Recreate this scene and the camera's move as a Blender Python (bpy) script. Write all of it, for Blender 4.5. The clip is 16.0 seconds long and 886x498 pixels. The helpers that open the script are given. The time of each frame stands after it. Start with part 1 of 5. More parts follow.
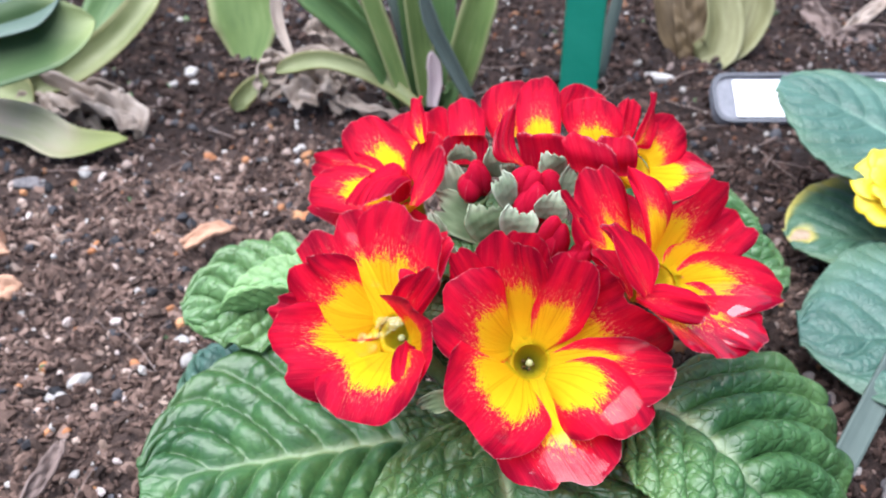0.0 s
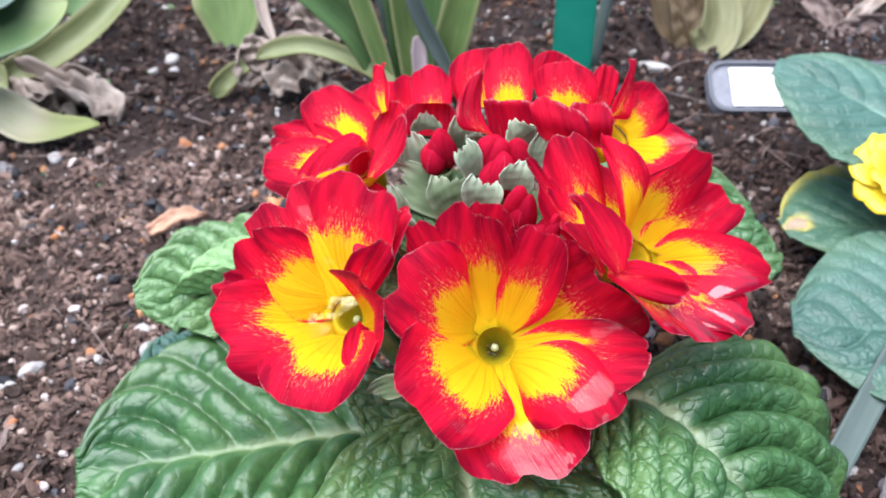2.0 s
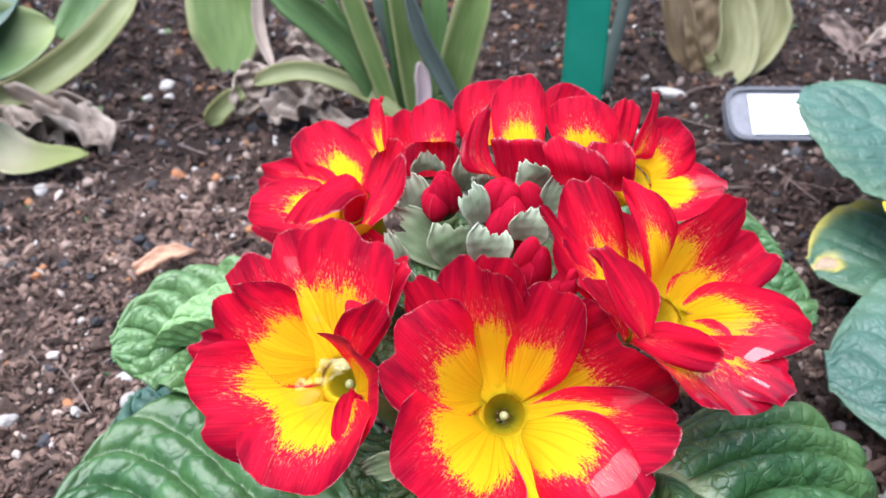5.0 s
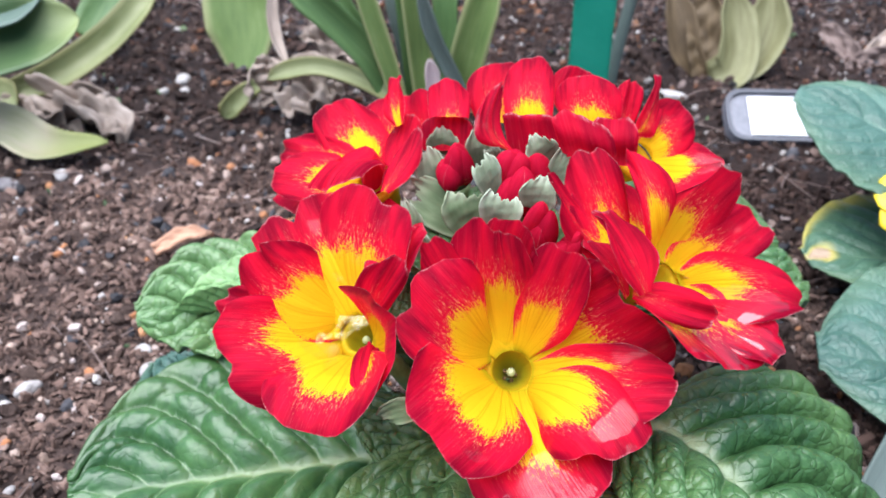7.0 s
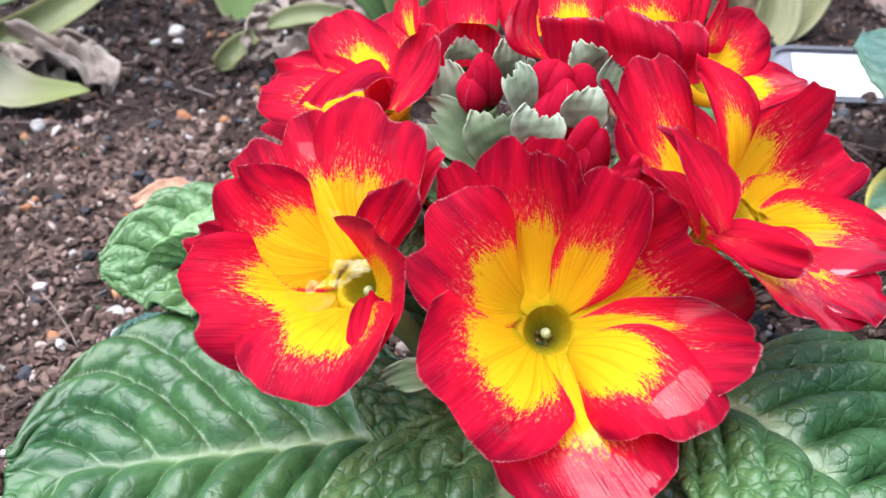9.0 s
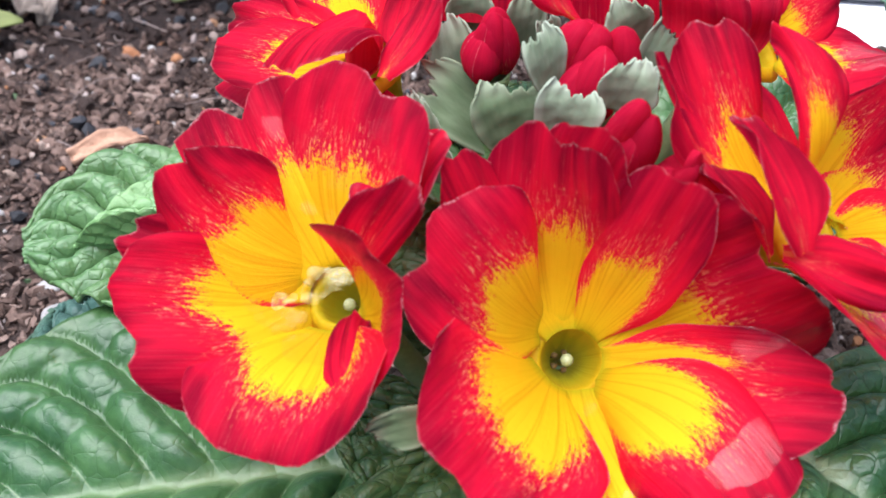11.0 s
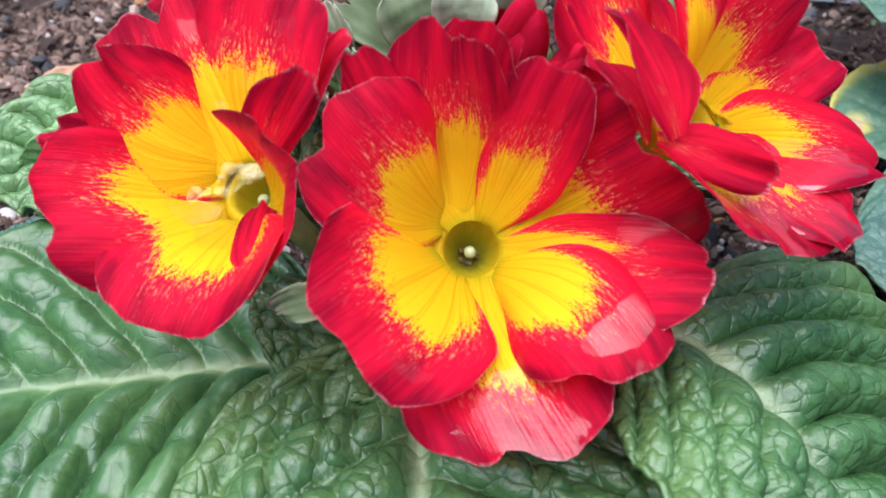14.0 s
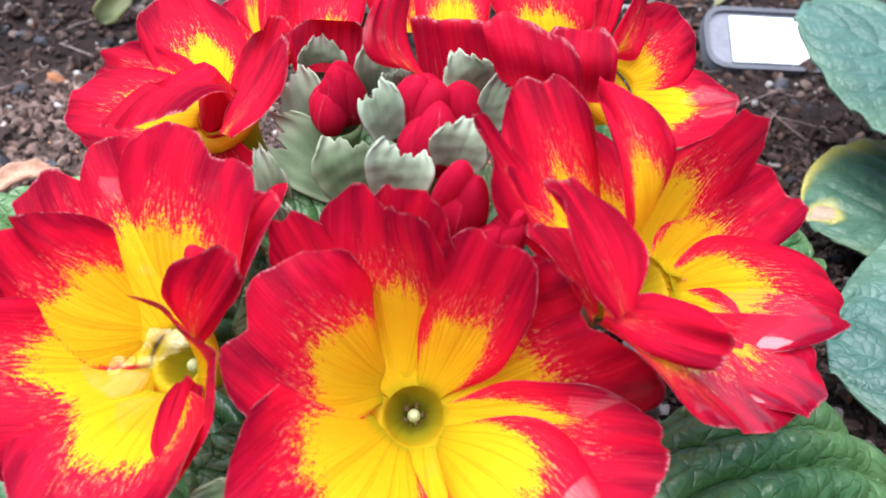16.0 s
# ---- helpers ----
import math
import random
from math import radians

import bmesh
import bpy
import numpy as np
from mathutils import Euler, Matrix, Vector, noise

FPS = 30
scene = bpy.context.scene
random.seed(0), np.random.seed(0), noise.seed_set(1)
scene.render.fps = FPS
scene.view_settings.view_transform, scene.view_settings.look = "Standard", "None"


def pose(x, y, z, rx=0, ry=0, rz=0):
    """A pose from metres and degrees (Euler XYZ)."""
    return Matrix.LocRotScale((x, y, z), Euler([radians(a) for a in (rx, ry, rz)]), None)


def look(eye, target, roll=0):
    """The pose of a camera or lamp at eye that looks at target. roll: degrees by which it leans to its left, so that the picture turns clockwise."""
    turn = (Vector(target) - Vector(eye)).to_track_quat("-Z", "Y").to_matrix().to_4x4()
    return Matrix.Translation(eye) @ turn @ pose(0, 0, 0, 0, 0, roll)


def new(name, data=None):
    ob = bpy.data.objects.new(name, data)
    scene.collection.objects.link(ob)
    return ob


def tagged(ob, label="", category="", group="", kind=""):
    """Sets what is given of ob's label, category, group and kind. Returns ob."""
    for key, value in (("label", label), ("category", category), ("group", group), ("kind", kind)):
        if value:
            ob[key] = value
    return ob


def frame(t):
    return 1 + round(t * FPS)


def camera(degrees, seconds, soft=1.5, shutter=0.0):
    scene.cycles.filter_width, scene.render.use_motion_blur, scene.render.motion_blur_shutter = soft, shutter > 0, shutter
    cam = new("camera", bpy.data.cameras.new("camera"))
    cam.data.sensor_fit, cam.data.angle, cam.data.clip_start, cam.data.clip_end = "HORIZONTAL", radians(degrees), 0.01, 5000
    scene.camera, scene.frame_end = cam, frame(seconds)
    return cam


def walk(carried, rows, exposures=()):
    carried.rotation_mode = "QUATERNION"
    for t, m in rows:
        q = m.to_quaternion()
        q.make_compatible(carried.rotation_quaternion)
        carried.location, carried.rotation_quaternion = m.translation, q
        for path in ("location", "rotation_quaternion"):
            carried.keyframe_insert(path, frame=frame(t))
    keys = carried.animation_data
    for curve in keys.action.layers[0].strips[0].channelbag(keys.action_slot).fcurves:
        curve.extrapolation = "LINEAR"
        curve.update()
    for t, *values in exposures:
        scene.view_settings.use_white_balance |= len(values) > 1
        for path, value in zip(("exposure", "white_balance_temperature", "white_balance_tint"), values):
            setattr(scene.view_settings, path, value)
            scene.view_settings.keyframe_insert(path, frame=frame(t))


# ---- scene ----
cam = camera(53.9, 16.0)
cam.data.dof.use_dof, cam.data.dof.focus_distance, cam.data.dof.aperture_fstop = True, 0.112, 48.0
METRES, EYE, TILT, LEAN, TURN = 0.28, 0.15, -35.0, 0.0, 0.0
ROWS = [
    (0.0, 0.0, 0.0, 0.0, 0.0, 0.0, -0.0),
    (0.5, 0.0116, -0.0091, -0.0148, 0.04, 0.02, -0.04),
    (1.0, 0.024, 0.0139, -0.016, -0.02, 0.08, -0.06),
    (1.5, 0.0289, 0.0441, 0.0099, 0.07, 0.15, -0.08),
    (2.0, 0.0279, 0.0423, -0.0192, 0.39, 0.48, -0.38),
    (2.5, 0.0285, 0.0044, -0.0808, 0.89, 0.83, -0.74),
    (3.0, 0.0308, -0.0084, -0.0869, 1.34, 1.06, -0.92),
    (3.5, 0.0417, 0.0061, -0.0406, 1.54, 1.17, -0.67),
    (4.0, 0.0467, 0.0649, -0.0031, 1.48, 1.25, -0.29),
    (4.5, 0.0355, 0.0935, 0.0037, 1.12, 1.47, -0.23),
    (7.0, 0.0227, 0.0653, -0.0268, 0.78, 2.59, -1.44),
    (7.5, 0.0382, 0.0447, -0.0563, 1.29, 2.59, -1.83),
    (8.0, 0.0428, 0.0161, -0.0488, 1.62, 2.64, -1.94),
    (8.5, 0.0356, 0.0713, -0.0721, 1.49, 2.48, -2.0),
    (9.0, 0.0156, 0.1594, -0.0498, 1.16, 1.9, -2.37),
    (11.5, -0.0023, 0.2548, -0.0256, -2.18, -3.41, -3.72),
    (12.0, -0.0026, 0.2803, -0.0373, -2.7, -4.16, -3.79),
    (12.5, -0.0038, 0.2464, -0.0483, -2.64, -4.78, -3.69),
    (13.0, 0.0047, 0.2396, -0.0533, -2.33, -5.07, -3.53),
    (13.5, 0.0135, 0.2172, -0.0621, -2.02, -5.0, -3.41),
    (14.0, 0.0328, 0.2161, -0.0456, -1.73, -4.47, -3.32),
    (14.5, 0.0355, 0.2234, -0.0304, -1.64, -3.86, -2.87),
    (15.0, 0.0276, 0.221, -0.0089, -1.9, -3.04, -2.67),
    (15.5, 0.0392, 0.2444, 0.0092, -2.29, -2.52, -2.51),
    (16.0, 0.0489, 0.2376, 0.0028, -2.51, -2.41, -2.41),
]
walk(cam, [(t, pose(0, 0, EYE, TILT, LEAN, TURN) @ pose(METRES * x, METRES * y, METRES * z, 90 + pitch, roll, yaw)) for t, x, y, z, yaw, pitch, roll in ROWS], exposures=[(0.0, 1.39, 5800, 12), (9.2, 1.35, 5800, 12), (11.5, 1.16, 5800, 12), (13.5, 1.16, 5800, 12), (15.0, 1.40, 5800, 12), (16.0, 1.40, 5800, 12)])

# ---- world and light: soft overcast daylight ----
world = bpy.data.worlds.new("sky")
scene.world = world
world.use_nodes = True
wn = world.node_tree
sky = wn.nodes.new("ShaderNodeTexSky")
sky.sky_type, sky.sun_disc = "NISHITA", False
sky.sun_elevation, sky.sun_rotation = radians(77), radians(250)
sky.air_density, sky.dust_density, sky.ozone_density = 1.0, 4.0, 1.0
wn.links.new(sky.outputs[0], wn.nodes["Background"].inputs[0])
wn.nodes["Background"].inputs[1].default_value = 0.075

sun_data = bpy.data.lights.new("sun", "SUN")
sun_data.energy, sun_data.angle, sun_data.color = 3.55, radians(84), (1.0, 0.97, 0.93)
sun = new("sun", sun_data)
sun.matrix_world = look((-0.20, -0.08, 1.0), (0, 0.05, 0))


# ---- materials ----
class Mat:
    """A node material with a principled shader and short ways to add nodes."""

    def __init__(self, name, rough=0.6, spec=0.5):
        self.m = bpy.data.materials.new(name)
        self.m.use_nodes = True
        self.t = self.m.node_tree
        self.b = self.t.nodes["Principled BSDF"]
        self.b.inputs["Roughness"].default_value = rough
        self.b.inputs["Specular IOR Level"].default_value = spec
        self.tc = self.t.nodes.new("ShaderNodeTexCoord")
        self.info = self.t.nodes.new("ShaderNodeObjectInfo")
        self.geo = self.t.nodes.new("ShaderNodeNewGeometry")

    def put(self, socket, value):
        if isinstance(value, bpy.types.NodeSocket):
            self.t.links.new(value, socket)
        elif value is not None:
            socket.default_value = value

    def math(self, op, a, b=None, c=None, clamp=False):
        n = self.t.nodes.new("ShaderNodeMath")
        n.operation, n.use_clamp = op, clamp
        for s, v in zip(n.inputs, (a, b, c)):
            self.put(s, v)
        return n.outputs[0]

    def xyz(self, v):
        n = self.t.nodes.new("ShaderNodeSeparateXYZ")
        self.put(n.inputs[0], v)
        return n.outputs

    def vec(self, x, y, z=0.0):
        n = self.t.nodes.new("ShaderNodeCombineXYZ")
        for s, v in zip(n.inputs, (x, y, z)):
            self.put(s, v)
        return n.outputs[0]

    def noise(self, vector, scale, detail=3.0, rough=0.55):
        n = self.t.nodes.new("ShaderNodeTexNoise")
        self.put(n.inputs["Vector"], vector)
        n.inputs["Scale"].default_value, n.inputs["Detail"].default_value, n.inputs["Roughness"].default_value = scale, detail, rough
        return n.outputs["Fac"]

    def cells(self, vector, scale, feature="DISTANCE_TO_EDGE"):
        n = self.t.nodes.new("ShaderNodeTexVoronoi")
        n.feature = feature
        self.put(n.inputs["Vector"], vector)
        n.inputs["Scale"].default_value = scale
        return n.outputs["Distance"]

    def ramp(self, fac, stops):
        n = self.t.nodes.new("ShaderNodeValToRGB")
        el = n.color_ramp.elements
        while len(el) < len(stops):
            el.new(0.5)
        for e, (p, c) in zip(el, stops):
            e.position, e.color = p, (*c, 1.0)
        self.put(n.inputs[0], fac)
        return n.outputs[0]

    def step(self, x, lo, hi):
        n = self.t.nodes.new("ShaderNodeMapRange")
        n.interpolation_type = "SMOOTHSTEP"
        self.put(n.inputs[0], x)
        self.put(n.inputs[1], lo)
        self.put(n.inputs[2], hi)
        return n.outputs[0]

    def mix(self, fac, a, b, mode="MIX"):
        n = self.t.nodes.new("ShaderNodeMix")
        n.data_type, n.blend_type = "RGBA", mode
        self.put(n.inputs[0], fac)
        for s, v in ((n.inputs[6], a), (n.inputs[7], b)):
            self.put(s, (*v, 1.0) if isinstance(v, tuple) else v)
        return n.outputs[2]

    def bump(self, height, strength, distance):
        n = self.t.nodes.new("ShaderNodeBump")
        n.inputs["Strength"].default_value, n.inputs["Distance"].default_value = strength, distance
        self.put(n.inputs["Height"], height)
        self.put(self.b.inputs["Normal"], n.outputs[0])
        return n.outputs[0]

    def color(self, value):
        self.put(self.b.inputs["Base Color"], (*value, 1.0) if isinstance(value, tuple) else value)
        self.last = value

    def thin(self, amount):
        """Lets a part of the light through, as a petal or a leaf does."""
        tr = self.t.nodes.new("ShaderNodeBsdfTranslucent")
        self.put(tr.inputs[0], self.last)
        ms = self.t.nodes.new("ShaderNodeMixShader")
        ms.inputs[0].default_value = amount
        self.t.links.new(self.b.outputs[0], ms.inputs[1])
        self.t.links.new(tr.outputs[0], ms.inputs[2])
        self.t.links.new(ms.outputs[0], self.t.nodes["Material Output"].inputs[0])


def petal_material(name, eye, flame, rim, dark, film=None, gloss=1.5):
    """Yellow from the throat, breaking up in streaks into red. film: where a skin of water lies, as (along, half length, across, half width)."""
    m = Mat(name, rough=0.5, spec=0.05)
    u, v, _ = m.xyz(m.tc.outputs["UV"])
    rnd = m.info.outputs["Random"]
    side = m.math("SUBTRACT", v, 0.5)
    away = m.math("ABSOLUTE", side)
    shift = m.math("MULTIPLY", rnd, 31.0)
    along = lambda k, a, scale, detail, rough=0.6: m.noise(m.vec(m.math("MULTIPLY", u, k), m.math("ADD", m.math("MULTIPLY", v, a), shift)), scale, detail, rough)
    fine = along(10.0, 40.0, 1.5, 5.0, 0.72)
    wide = along(1.2, 5.0, 1.2, 2.0)
    edge = m.math("ADD", m.math("MULTIPLY", fine, 0.52), m.math("ADD", 0.135, m.math("MULTIPLY", wide, 0.36)))
    edge = m.math("ADD", edge, m.math("SUBTRACT", m.math("MULTIPLY", rnd, 0.12), 0.075))
    edge = m.math("SUBTRACT", edge, m.math("MULTIPLY", m.math("POWER", away, 2.6), 3.0))
    d = m.math("SUBTRACT", u, edge)
    speck = along(60.0, 66.0, 1.0, 3.0)
    d = m.math("ADD", d, m.math("MULTIPLY", m.math("SUBTRACT", speck, 0.5), 0.34))
    inner = m.ramp(u, [(0.0, (0.50, 0.42, 0.006)), (0.08, (0.80, 0.50, 0.002)), (0.30, eye), (0.62, (0.89, 0.59, 0.008))])
    outer = m.ramp(m.math("ADD", m.math("ADD", m.math("MULTIPLY", u, 0.9), m.math("MULTIPLY", away, 0.22)), m.math("MULTIPLY", m.math("SUBTRACT", wide, 0.5), 0.9)), [(0.45, flame), (0.72, dark), (0.96, rim)])
    fold = along(0.8, 26.0, 1.0, 2.0)
    inner = m.mix(m.math("MULTIPLY", m.step(fold, 0.52, 0.62), 0.48), inner, (0.76, 0.56, 0.12), "MULTIPLY")
    col = m.mix(m.step(d, -0.045, 0.06), inner, outer)
    pale = m.math("MULTIPLY", m.step(m.math("ABSOLUTE", m.math("SUBTRACT", d, 0.05)), 0.15, 0.0), m.step(fine, 0.50, 0.66))
    col = m.mix(m.math("MULTIPLY", pale, 0.55), col, (0.95, 0.42, 0.22))
    vein = along(1.5, 60.0, 1.0, 2.0)
    col = m.mix(m.math("MULTIPLY", m.math("MULTIPLY", m.step(vein, 0.45, 0.75), 0.20), m.step(d, 0.0, 0.15)), col, (0.45, 0.3, 0.35), "MULTIPLY")
    pleat = along(0.7, 15.0, 1.0, 3.0)
    col = m.mix(m.math("MULTIPLY", m.math("MULTIPLY", m.step(pleat, 0.46, 0.72), 0.12), m.step(d, 0.0, 0.2)), col, (0.50, 0.3, 0.42), "MULTIPLY")
    blush = m.math("MULTIPLY", m.step(along(7.0, 90.0, 1.0, 3.0), 0.54, 0.70), m.step(m.math("ABSOLUTE", m.math("SUBTRACT", d, 0.16)), 0.24, 0.0))
    col = m.mix(m.math("MULTIPLY", blush, 0.30), col, (0.85, 0.16, 0.17))
    cloud = m.noise(m.tc.outputs["Object"], 240.0, 4.0, 0.65)
    col = m.mix(m.math("MULTIPLY", m.math("MULTIPLY", m.step(cloud, 0.44, 0.70), 0.26), m.step(d, 0.0, 0.12)), col, (0.50, 0.35, 0.45), "MULTIPLY")
    fibre = along(1.6, 170.0, 1.0, 3.0)
    col = m.mix(m.math("MULTIPLY", m.math("MULTIPLY", m.step(fibre, 0.50, 0.72), 0.13), m.step(d, 0.02, 0.12)), col, (0.82, 0.09, 0.13))
    frill = m.math("MULTIPLY", m.step(m.math("MAXIMUM", m.step(u, 0.975, 1.0), m.step(away, 0.488, 0.5)), 0.2, 1.0), m.step(speck, 0.44, 0.60))
    frill = m.math("MULTIPLY", frill, m.step(wide, 0.44, 0.56))
    col = m.mix(m.math("MULTIPLY", frill, 0.42), col, (0.85, 0.52, 0.54))
    line = m.math("MULTIPLY", m.math("MAXIMUM", m.step(u, 0.984, 0.999), m.step(away, 0.4935, 0.4995)), m.math("ADD", 0.03, m.math("MULTIPLY", m.step(along(9.0, 12.0, 1.0, 2.0), 0.46, 0.62), 0.26)))
    col = m.mix(line, col, (0.84, 0.30, 0.34))
    m.color(col)
    m.put(m.b.inputs["Roughness"], m.math("ADD", 0.42, m.math("MULTIPLY", wide, 0.25)))
    h = m.math("ADD", m.math("MULTIPLY", vein, 0.8), m.math("MULTIPLY", m.noise(m.tc.outputs["Object"], 900.0, 2.0), 0.6))
    skin = m.bump(m.math("ADD", h, m.math("ADD", m.math("MULTIPLY", fold, 0.5), m.math("MULTIPLY", pleat, 0.5))), 0.40, 0.0004)
    spot = m.noise(m.tc.outputs["Object"], 110.0, 2.0)
    wet = m.math("MULTIPLY", m.step(spot, 0.66, 0.68), 0.7)
    if film:
        reach = m.math("ADD", m.math("POWER", m.math("DIVIDE", m.math("SUBTRACT", u, film[0]), film[1]), 2.0), m.math("POWER", m.math("DIVIDE", m.math("SUBTRACT", v, film[2]), film[3]), 2.0))
        torn = m.noise(m.tc.outputs["Object"], 260.0, 3.0)
        wet = m.math("MAXIMUM", wet, m.step(m.math("ADD", reach, m.math("MULTIPLY", m.math("SUBTRACT", torn, 0.5), 2.2)), 1.05, 0.92))
    m.put(m.b.inputs["Coat Weight"], m.math("MULTIPLY", wet, 0.9))
    m.b.inputs["Coat IOR"].default_value = gloss
    m.b.inputs["Coat Roughness"].default_value = 0.05
    if gloss < 2.2:
        m.put(m.b.inputs["Coat Normal"], skin)
    m.thin(0.47)
    return m.m


def leaf_material(name, dark, light, vein, rough=0.42, patch=None, net_scale=350.0, deep=0.0008, groove_shade=0.22):
    m = Mat(name, rough=rough, spec=0.54)
    u, v, _ = m.xyz(m.tc.outputs["UV"])
    away = m.math("MULTIPLY", m.math("ABSOLUTE", m.math("SUBTRACT", v, 0.5)), 2.0)
    rib = m.t.nodes.new("ShaderNodeUVMap")
    rib.uv_map = "ribs"
    ph, q, _ = m.xyz(rib.outputs[0])
    gap = lambda x: m.math("ABSOLUTE", m.math("SUBTRACT", m.math("FRACT", m.math("ADD", x, 0.5)), 0.5))
    warp = m.t.nodes.new("ShaderNodeTexNoise")
    warp.inputs["Scale"].default_value = 150.0
    m.put(warp.inputs["Vector"], m.tc.outputs["Object"])
    sway = m.t.nodes.new("ShaderNodeVectorMath")
    sway.operation, sway.inputs[2].default_value = "MULTIPLY_ADD", (0.0, 0.0, 0.0)
    m.put(sway.inputs[0], warp.outputs["Color"])
    sway.inputs[1].default_value = (0.0022, 0.0022, 0.0022)
    m.put(sway.inputs[2], m.tc.outputs["Object"])
    net = m.cells(sway.outputs[0], net_scale)
    big = m.noise(m.tc.outputs["Object"], 60.0, 3.0)
    small = m.noise(m.tc.outputs["Object"], 900.0, 2.0)
    tone = m.math("ADD", m.math("MULTIPLY", big, 0.75), m.math("MULTIPLY", small, 0.25))
    col = m.ramp(tone, [(0.36, dark), (0.62, light)])
    col = m.mix(m.math("MULTIPLY", m.step(away, 0.5, 1.05), m.math("MULTIPLY", big, 0.4)), col, (0.12, 0.17, 0.045))
    ribline = m.math("MULTIPLY", m.step(gap(ph), 0.045, 0.0), m.step(away, 1.0, 0.0))
    subline = m.math("MULTIPLY", m.step(gap(q), 0.07, 0.0), m.step(away, 0.1, 0.4))
    mid = m.math("MULTIPLY", m.step(m.math("ADD", away, m.math("MULTIPLY", u, 0.045)), 0.085, 0.03), m.step(u, 1.0, 0.30))
    fac = m.math("MAXIMUM", m.math("MULTIPLY", ribline, 0.30), m.math("MULTIPLY", mid, 0.50))
    # shade in the grooves between pillows, multiplied into the colour
    col = m.mix(m.math("MULTIPLY", m.math("MAXIMUM", subline, m.step(net, 0.12, 0.0)), groove_shade), col, (0.50, 0.56, 0.46), "MULTIPLY")
    col = m.mix(fac, col, vein)
    if patch:
        du, dv = m.math("DIVIDE", m.math("SUBTRACT", u, patch[0]), 0.085), m.math("DIVIDE", m.math("SUBTRACT", v, 0.42), 0.13)
        ring = m.math("ADD", m.math("SQRT", m.math("ADD", m.math("MULTIPLY", du, du), m.math("MULTIPLY", dv, dv))), m.math("MULTIPLY", m.math("SUBTRACT", big, 0.5), 0.8))
        side = m.math("MULTIPLY", m.step(m.math("ADD", m.math("SUBTRACT", 0.5, v), m.math("MULTIPLY", big, 0.12)), 0.44, 0.56), m.step(u, 0.25, 0.5))
        col = m.mix(m.math("MULTIPLY", m.math("MAXIMUM", m.step(ring, 1.5, 0.8), side), 0.85), col, patch[1])
        col = m.mix(m.math("MULTIPLY", m.step(ring, 1.0, 0.6), 0.9), col, (0.27, 0.19, 0.14))
    dust = m.step(m.noise(m.tc.outputs["Object"], 800.0, 3.0, 0.7), 0.70, 0.76)
    col = m.mix(m.math("MULTIPLY", dust, 0.22), col, (0.45, 0.48, 0.42))
    m.color(col)
    m.put(m.b.inputs["Roughness"], m.math("ADD", rough - 0.10, m.math("MULTIPLY", big, 0.24)))
    pillow = m.math("POWER", net, 0.5)
    grain = m.noise(m.tc.outputs["Object"], 2400.0, 2.0)
    m.bump(m.math("ADD", pillow, m.math("ADD", m.math("MULTIPLY", small, 0.45), m.math("MULTIPLY", grain, 0.22))), 0.50, deep)
    m.thin(0.04)
    return m.m


def plain_material(name, stops, scale=120.0, rough=0.6, bump=0.4, dist=0.0004, thin=0.0, spec=0.4, per_piece=False, shaded_damp=False):
    """Mottled colour at two scales, with fine relief."""
    m = Mat(name, rough=rough, spec=spec)
    a = m.noise(m.tc.outputs["Object"], scale, 4.0)
    b = m.noise(m.tc.outputs["Object"], scale * 7.0, 3.0)
    fac = m.math("ADD", m.math("MULTIPLY", a, 0.65), m.math("MULTIPLY", b, 0.35))
    if per_piece:
        fac = m.math("ADD", m.math("MULTIPLY", fac, 0.45), m.math("MULTIPLY", m.geo.outputs["Random Per Island"], 0.60))
    col = m.ramp(fac, stops)
    if shaded_damp:
        # damp and plant shade painted dark around a drier patch with a ragged border
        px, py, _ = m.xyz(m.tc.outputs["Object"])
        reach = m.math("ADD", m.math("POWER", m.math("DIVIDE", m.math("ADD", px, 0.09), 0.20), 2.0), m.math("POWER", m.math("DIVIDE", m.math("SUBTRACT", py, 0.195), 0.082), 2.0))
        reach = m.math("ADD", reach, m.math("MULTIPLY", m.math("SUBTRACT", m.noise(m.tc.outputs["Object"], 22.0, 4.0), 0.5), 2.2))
        damp_shade = m.step(reach, 0.45, 1.7)
        col = m.mix(m.math("MULTIPLY", damp_shade, 0.88), col, (0.26, 0.215, 0.21), "MULTIPLY")
    m.color(col)
    m.put(m.b.inputs["Roughness"], m.math("ADD", rough - 0.1, m.math("MULTIPLY", b, 0.2)))
    m.bump(m.math("ADD", a, m.math("MULTIPLY", b, 0.5)), bump, dist)
    if thin:
        m.thin(thin)
    return m.m


def streak_material(name, stops, along=1.0, across=22.0, rough=0.5, thin=0.15, edge=None, tip=None):
    """Long leaves and dry blades: streaks that run along the blade."""
    m = Mat(name, rough=rough, spec=0.4)
    u, v, _ = m.xyz(m.tc.outputs["UV"])
    shift = m.math("MULTIPLY", m.info.outputs["Random"], 17.0)
    a = m.noise(m.vec(m.math("MULTIPLY", u, along * 3.0), m.math("ADD", m.math("MULTIPLY", v, across), shift)), 1.0, 3.0)
    b = m.noise(m.tc.outputs["Object"], 45.0, 3.0)
    col = m.ramp(m.math("ADD", m.math("MULTIPLY", a, 0.55), m.math("MULTIPLY", b, 0.45)), stops)
    if edge:
        away = m.math("ABSOLUTE", m.math("SUBTRACT", v, 0.5))
        col = m.mix(m.step(away, 0.36, 0.5), col, edge)
    if tip:
        col = m.mix(m.step(m.math("ADD", u, m.math("MULTIPLY", b, 0.3)), 0.75, 1.1), col, tip)
    m.color(col)
    m.bump(a, 0.4, 0.0005)
    m.thin(thin)
    return m.m


